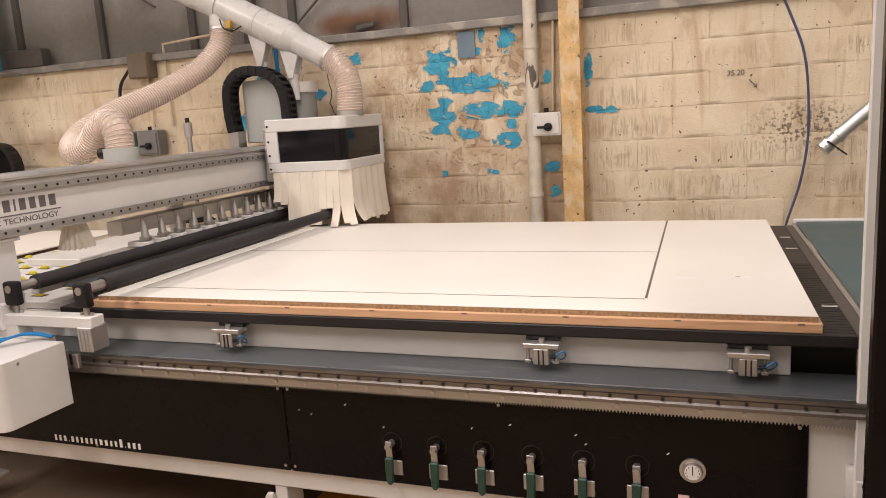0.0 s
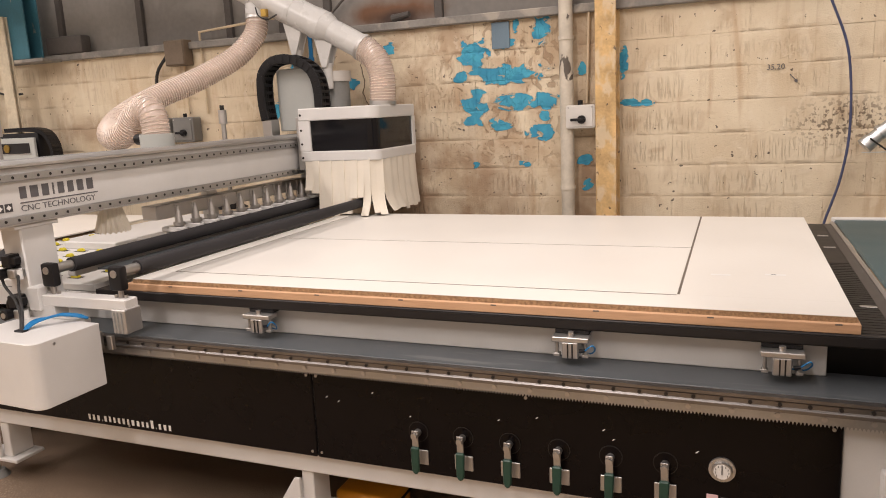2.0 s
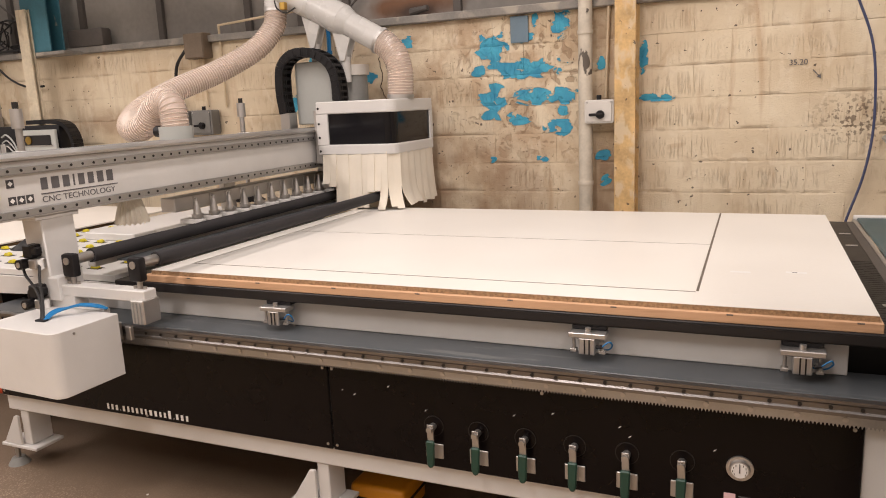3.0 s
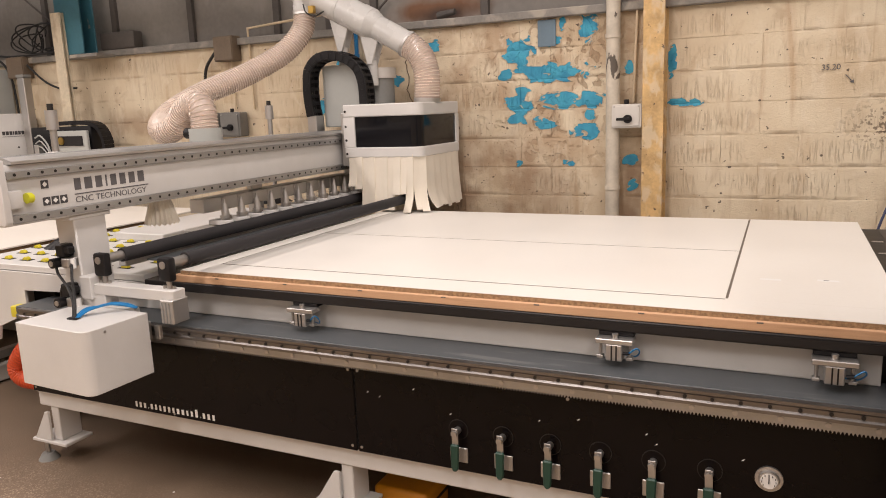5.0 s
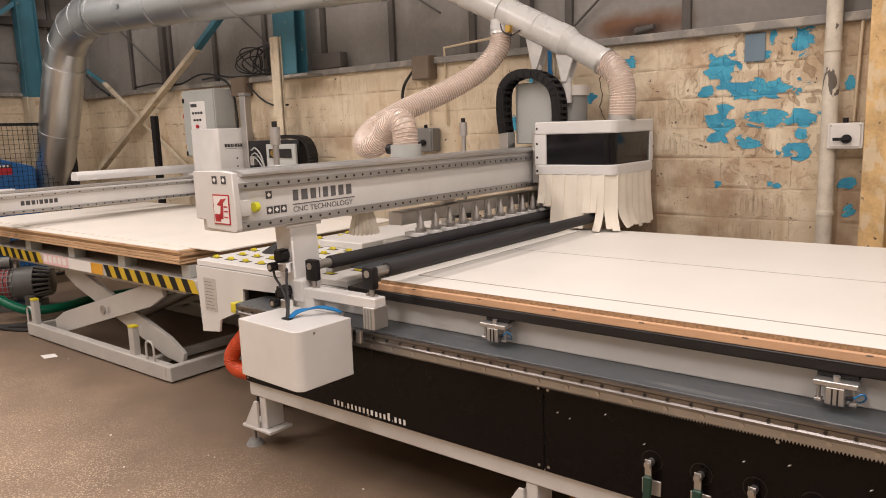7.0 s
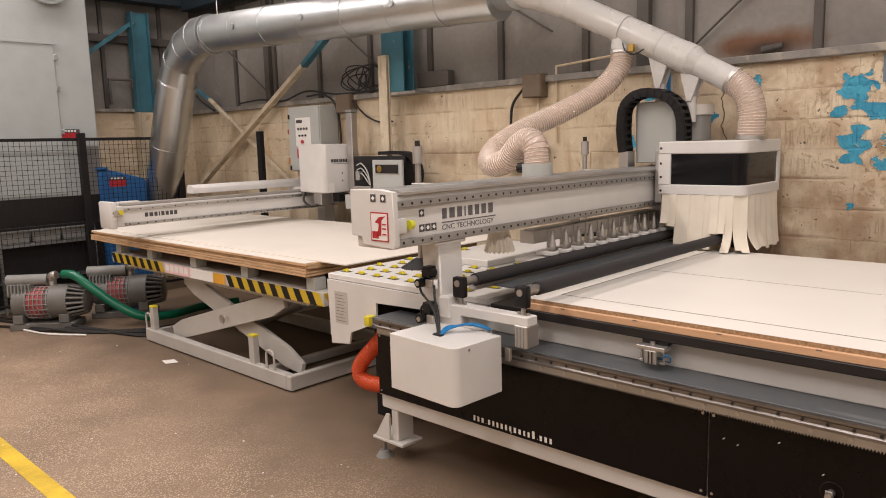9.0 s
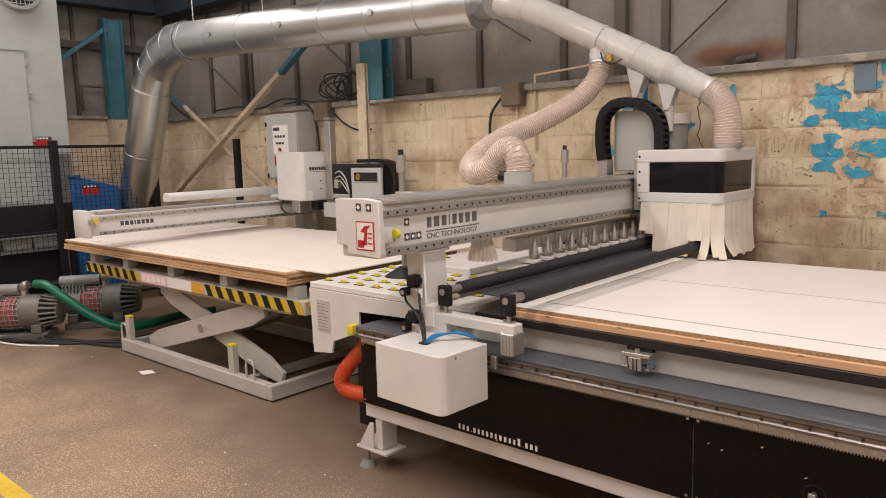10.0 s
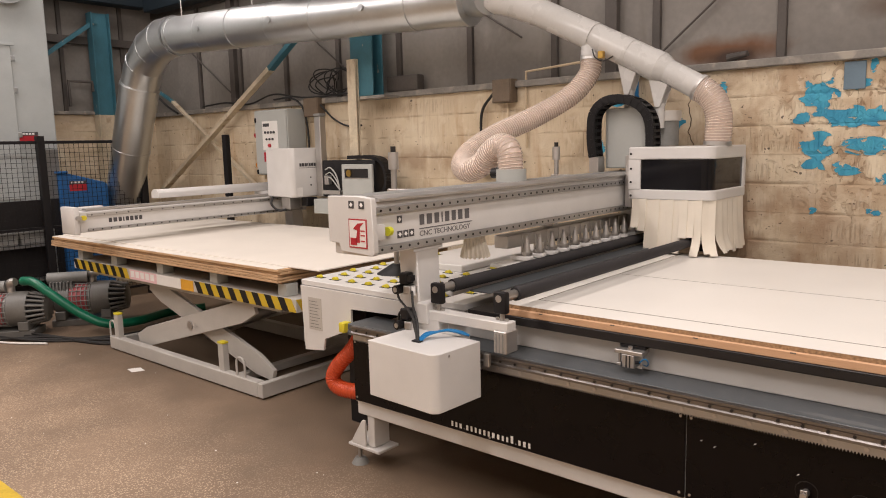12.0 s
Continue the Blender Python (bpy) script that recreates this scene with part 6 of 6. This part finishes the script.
def pump(cx, cy):
    root = thing("vacuum_pump", "grey vacuum pump with finned motor and red guarded casing", "pump", (cx, cy, 0), "vacuum pumps")
    part("base", box(B(), cx - 0.34, cx + 0.30, cy - 0.14, cy + 0.14, 0.0, 0.07, 0.006), PUMPG, root)
    for sx in (-0.25, 0.2):
        part("foot", box(B(), cx + sx - 0.05, cx + sx + 0.05, cy - 0.15, cy + 0.15, 0.07, 0.16, 0.006), PUMPG, root)
    part("casing", cyl(B(), (cx - 0.30, cy, 0.27), (cx + 0.06, cy, 0.27), 0.16, seg=28), PUMPG, root)
    part("red_core", cyl(B(), (cx - 0.15, cy, 0.27), (cx + 0.02, cy, 0.27), 0.166, seg=28), REDOX, root)
    for i in range(20):
        a = radians(18 * i)
        part("guard_bar", cyl(B(), (cx - 0.17, cy + 0.174 * math.cos(a), 0.27 + 0.174 * math.sin(a)), (cx + 0.06, cy + 0.174 * math.cos(a), 0.27 + 0.174 * math.sin(a)), 0.005, seg=6), GREYC, root)
    for i in range(6):
        xx = cx - 0.16 + 0.042 * i
        part("guard_ring", tube(B(), [(xx - 0.004, cy, 0.27), (xx + 0.004, cy, 0.27)], 0.176, 28, smooth=False), GREYC, root)
    part("motor", cyl(B(), (cx + 0.06, cy, 0.27), (cx + 0.24, cy, 0.27), 0.178, 0.172, 28), PUMPG, root)
    part("fan_core", cyl(B(), (cx + 0.24, cy, 0.27), (cx + 0.39, cy, 0.27), 0.145, 0.10, 28), BLACK, root)
    for i in range(18):
        a = radians(20 * i)
        c_, s_ = math.cos(a), math.sin(a)
        part("cowl_rib", cyl(B(), (cx + 0.235, cy + 0.165 * c_, 0.27 + 0.165 * s_), (cx + 0.40, cy + 0.125 * c_, 0.27 + 0.125 * s_), 0.013, seg=8), PUMPG, root)
    part("cowl_end", cyl(B(), (cx + 0.385, cy, 0.27), (cx + 0.41, cy, 0.27), 0.138, 0.10, 28), PUMPG, root)
    for i in range(7):
        part("cooling_fin", box(B(), cx - 0.34 + 0.034 * i, cx - 0.325 + 0.034 * i, cy - 0.12, cy + 0.12, 0.36, 0.47, 0.002), GREYC, root)
    part("filter_top", cyl(B(), (cx - 0.38, cy, 0.50), (cx + 0.02, cy, 0.50), 0.06, seg=20), GREYC, root)
    part("exhaust_box", box(B(), cx - 0.36, cx - 0.10, cy - 0.10, cy + 0.10, 0.34, 0.43, 0.01), PUMPG, root)
    part("inlet", cyl(B(), (cx + 0.06, cy, 0.42), (cx + 0.06, cy, 0.50), 0.04), ALU, root)
    part("inlet_elbow", tube(B(), [(cx + 0.06, cy, 0.50), (cx + 0.07, cy - 0.02, 0.54), (cx + 0.12, cy - 0.03, 0.55)], 0.042, 12, 4), ALU, root)
    return root


p0 = pump(-5.9, 0.0)
p0.matrix_basis = pose(-6.12, -0.06, 0, 0, 0, 48)
copy_thing(p0, pose(-6.0, 0.70, 0, 0, 0, 52))
solid("green_hose", tube(B(), [(-6.0, 0.07, 0.55), (-5.88, 0.13, 0.54), (-5.70, 0.22, 0.42), (-5.52, 0.40, 0.22), (-5.36, 0.58, 0.10), (-5.28, 0.86, 0.08), (-5.38, 1.25, 0.08), (-5.2, 1.6, 0.1)], 0.045, 14, 10), GREEN, "glossy green suction hose lying on the floor", "hose")
for pts in ([(-7.0, -0.4, 0.014), (-6.2, -0.12, 0.014), (-5.5, 0.16, 0.014), (-4.9, 0.36, 0.014), (-4.6, 0.7, 0.014)], [(-7.0, -0.3, 0.014), (-6.0, 0.0, 0.04), (-5.4, 0.24, 0.014), (-4.95, 0.5, 0.014)], [(-6.2, -0.3, 0.014), (-5.8, -0.1, 0.02), (-5.3, 0.3, 0.014), (-5.0, 0.75, 0.014)]):
    cable(pts, 0.014, RUBBER, "black cable lying on the floor")
cable([(-6.9, -0.2, 0.014), (-6.1, -0.28, 0.014), (-5.6, 0.1, 0.03), (-5.1, 0.3, 0.014), (-4.8, 0.5, 0.014)], 0.012, RUBBER, "thin black cable lying across the floor")
cable([(-6.4, -0.35, 0.012), (-5.8, -0.22, 0.012), (-5.4, 0.02, 0.012)], 0.010, PAPER, "white cable lying on the floor")

cable([(-6.6, -0.45, 0.014), (-6.0, -0.2, 0.03), (-5.5, 0.05, 0.014), (-5.15, 0.45, 0.014), (-5.05, 1.2, 0.014)], 0.012, RUBBER, "thin black cable lying across the floor")

# ---- fence, filter unit and hopper at the far end ----
fen = thing("mesh_fence", "black wire mesh machine fence", "fence", (-7.0, 1.0, 0))
for yy in (-1.6, -0.45, 0.75, 1.94):
    part("post", box(B(), -7.04, -6.96, yy - 0.04, yy + 0.04, 0.0, 2.01, 0.004), BLACK, fen)
for y0, y1 in ((-1.56, -0.49), (-0.41, 0.71), (0.79, 1.90)):
    part("frame_rail", box(B(), -7.015, -6.985, y0, y1, 1.92, 1.955, 0.003), BLACK, fen)
    part("frame_rail", box(B(), -7.015, -6.985, y0, y1, 0.95, 0.98, 0.003), BLACK, fen)
    part("frame_rail", box(B(), -7.015, -6.985, y0, y1, 0.10, 0.13, 0.003), BLACK, fen)
    bm = B()
    n = int((y1 - y0) / 0.055)
    for i in range(1, n):
        box(bm, -7.002, -6.998, y0 + i * (y1 - y0) / n - 0.002, y0 + i * (y1 - y0) / n + 0.002, 0.12, 1.93)
    for i in range(1, 34):
        box(bm, -7.0025, -6.9985, y0, y1, 0.12 + 0.053 * i - 0.002, 0.12 + 0.053 * i + 0.002)
    tagged(part("wire_mesh", bm, BLACK, fen, smooth=None), kind="stuff")
solid("fence_post", box(B(), -5.72, -5.64, 2.28, 2.34, 0.0, 1.98, 0.004), BLACK, "black free-standing fence post by the wall", "post")

fu = thing("filter_unit", "tall grey dust filter unit with fan outlet", "filter unit", (-7.55, -0.4, 0))
part("housing", box(B(), -7.93, -7.22, -2.2, 1.03, 0.0, 4.2, 0.008), FILTG, fu)
part("door", box(B(), -7.22, -7.205, -0.4, 0.62, 1.3, 3.02, 0.006), FILTG, fu)
part("door_frame", box(B(), -7.2045, -7.195, -0.44, 0.66, 3.02, 3.05, 0.002), FILTG, fu)
part("lower_casing", box(B(), -7.2195, -7.205, -2.2, 1.025, 0.05, 1.28, 0.004), BOARDK, fu, "dark lower casing")
part("lower_band", box(B(), -7.2195, -7.207, 0.835, 1.025, 1.28, 1.86, 0.004), BOXGREY, fu)
part("fan_ring", tube(B(), [(-7.22, 0.60, 3.70), (-7.12, 0.60, 3.70)], 0.24, 32, smooth=False), GALV, fu)
part("fan_back", tube(B(), [(-7.12, 0.60, 3.70), (-7.115, 0.60, 3.70)], 0.20, 32, smooth=False), BOARDK, fu)
bm = B()
for i in range(-4, 5):
    h = math.sqrt(max(0.0, 0.2 ** 2 - (0.045 * i) ** 2))
    box(bm, -7.112, -7.106, 0.60 + 0.045 * i - 0.004, 0.60 + 0.045 * i + 0.004, 3.70 - h, 3.70 + h)
    box(bm, -7.106, -7.100, 0.60 - h, 0.60 + h, 3.70 + 0.045 * i - 0.004, 3.70 + 0.045 * i + 0.004)
part("fan_grille", bm, GALV, fu)
for zz_ in (2.0, 2.5, 2.85):
    part("hinge", box(B(), -7.204, -7.19, 0.61, 0.65, zz_, zz_ + 0.06, 0.003), GALV, fu)
part("red_label", box(B(), -7.204, -7.2, 0.62, 0.82, 1.95, 2.02), RED, fu)
part("label_band", box(B(), -7.203, -7.199, 0.62, 0.82, 2.0205, 2.06), INK, fu)
for i in range(4):
    part("print_bar", box(B(), -7.1995, -7.1985, 0.65 + 0.035 * i, 0.675 + 0.035 * i, 2.03, 2.05), WHITEP, fu)

hop = thing("dust_bin", "blue plastic dust bin below the duct", "bin", (-7.35, 1.25, 0))
part("body", prism(B(), [(0.98, 0.0), (1.54, 0.0), (1.54, 1.42), (1.50, 1.45), (1.08, 1.57), (0.98, 1.57)], "x", -7.62, -7.12, 0.01), BLUEB, hop)
part("lid", prism(B(), [(0.96, 1.572), (1.07, 1.572), (1.07, 1.60), (0.96, 1.60)], "x", -7.64, -7.10, 0.005), BLUEB, hop)
part("label", box(B(), -7.1195, -7.117, 1.08, 1.28, 1.36, 1.44), RED, hop)
part("label_band", box(B(), -7.1195, -7.1165, 1.08, 1.28, 1.442, 1.48), INK, hop)
for i in range(4):
    part("print_bar", box(B(), -7.1164, -7.1155, 1.10 + 0.04 * i, 1.125 + 0.04 * i, 1.452, 1.472), WHITEP, hop)
rk = thing("crate_rack", "steel rack with grey crates behind the fence", "rack", (-7.1, 0.3, 0))
for zz_ in (0.35, 0.75):
    part("shelf", box(B(), -7.19, -7.06, -1.2, 0.85, zz_, zz_ + 0.03, 0.003), GALV, rk)
for yy in (-1.2, -0.2, 0.82):
    part("upright", box(B(), -7.12, -7.08, yy, yy + 0.03, 0.0, 0.95, 0.003), GALV, rk)
for i in range(6):
    part("crate", prism(B(), [(-1.12 + 0.32 * i, 0.785), (-0.84 + 0.32 * i, 0.785), (-0.82 + 0.32 * i, 0.93), (-1.14 + 0.32 * i, 0.93)], "x", -7.18, -7.07, 0.006), GREYC, rk)

# handrail-like pipes on the end wall
wall_pipe([(-7.86, 1.50, 2.40), (-7.86, 1.50, 2.72), (-7.86, 1.80, 2.72), (-7.86, 1.80, 2.60)], 0.02, RUSTY, "dark steel pipe loop on the end wall", "pipe_loop")

# ---- floor bits ----
LINE = mat("yellow_floor_paint", (0.62, 0.42, 0.03), 0.6, var=0.3, scale=6, fine=50)
solid("floor_line", box(B(), -7.0, 3.0, -1.46, -1.36, 0.0005, 0.002), LINE, "worn yellow painted aisle line", "floor line", kind="structure", smooth=None)
pbm = B()
prism(pbm, [(-3.98, 0.10), (-3.86, 0.08), (-3.82, 0.17), (-3.93, 0.19)], "z", 0.001, 0.003)
solid("paper_scrap", pbm, PAPER, "white paper scrap on the floor", "paper", smooth=None)
pt = thing("orange_case", "orange plastic tool case on the floor under the bed", "case", (0.9, 0.3, 0))
part("shell", box(B(), 0.78, 1.04, 0.20, 0.42, 0.0, 0.13, 0.02, 3), mat("amber_plastic", (0.62, 0.25, 0.01), 0.4), pt)
part("rim", box(B(), 0.775, 1.045, 0.195, 0.425, 0.06, 0.075, 0.004), BLACK, pt)
rd = random.Random(21)
db = B()
for i in range(34):
    x, y = rd.uniform(-6, 0), rd.uniform(-1.6, 0.2)
    s = rd.uniform(0.002, 0.008)
    prism(db, [(x - s, y - s * 0.5), (x + s * 0.6, y - s), (x + s, y + s * 0.4), (x - s * 0.3, y + s)], "z", 0.0006, 0.002)
solid("floor_chips", db, PAPER, "scattered pale wood chips on the floor", "chips", kind="stuff", smooth=None)

# ---- block wall, laid course by course ----
wall = solid("wall_north", box(B(), XW, XR, WY + 0.004, WY + 0.25, 0, WTOP - 0.006), BLOCKM, "cream painted concrete block wall, peeling to blue", "wall", kind="structure", smooth=None)
CH, BL, Z0 = 0.2, 0.44, 0.68
variants = []
rb = random.Random(2)
for v in range(5):
    bm = box(B(), 0.0004, BL - 0.0004, 0, 0.03, 0.0004, CH - 0.0004, 0.0012)
    for q in bm.verts:
        if q.co.y < 0.01:
            q.co += Vector((rb.uniform(-0.0004, 0.0004), rb.uniform(-0.0016, 0.0016), rb.uniform(-0.0004, 0.0004)))
    variants.append(mesh_of("block", bm, BLOCKM, None))
for row in range(8):
    x = XW + 0.01 - (BL / 2 if row % 2 else 0)
    i = 0
    while x < 4.0:
        if x > XW - 0.01 and (x + BL < 4.2):
            part("block", variants[rb.randrange(5)], BLOCKM, wall, at=(x, WY + rb.uniform(-0.0012, 0.0012), Z0 + CH * row))
        x += BL
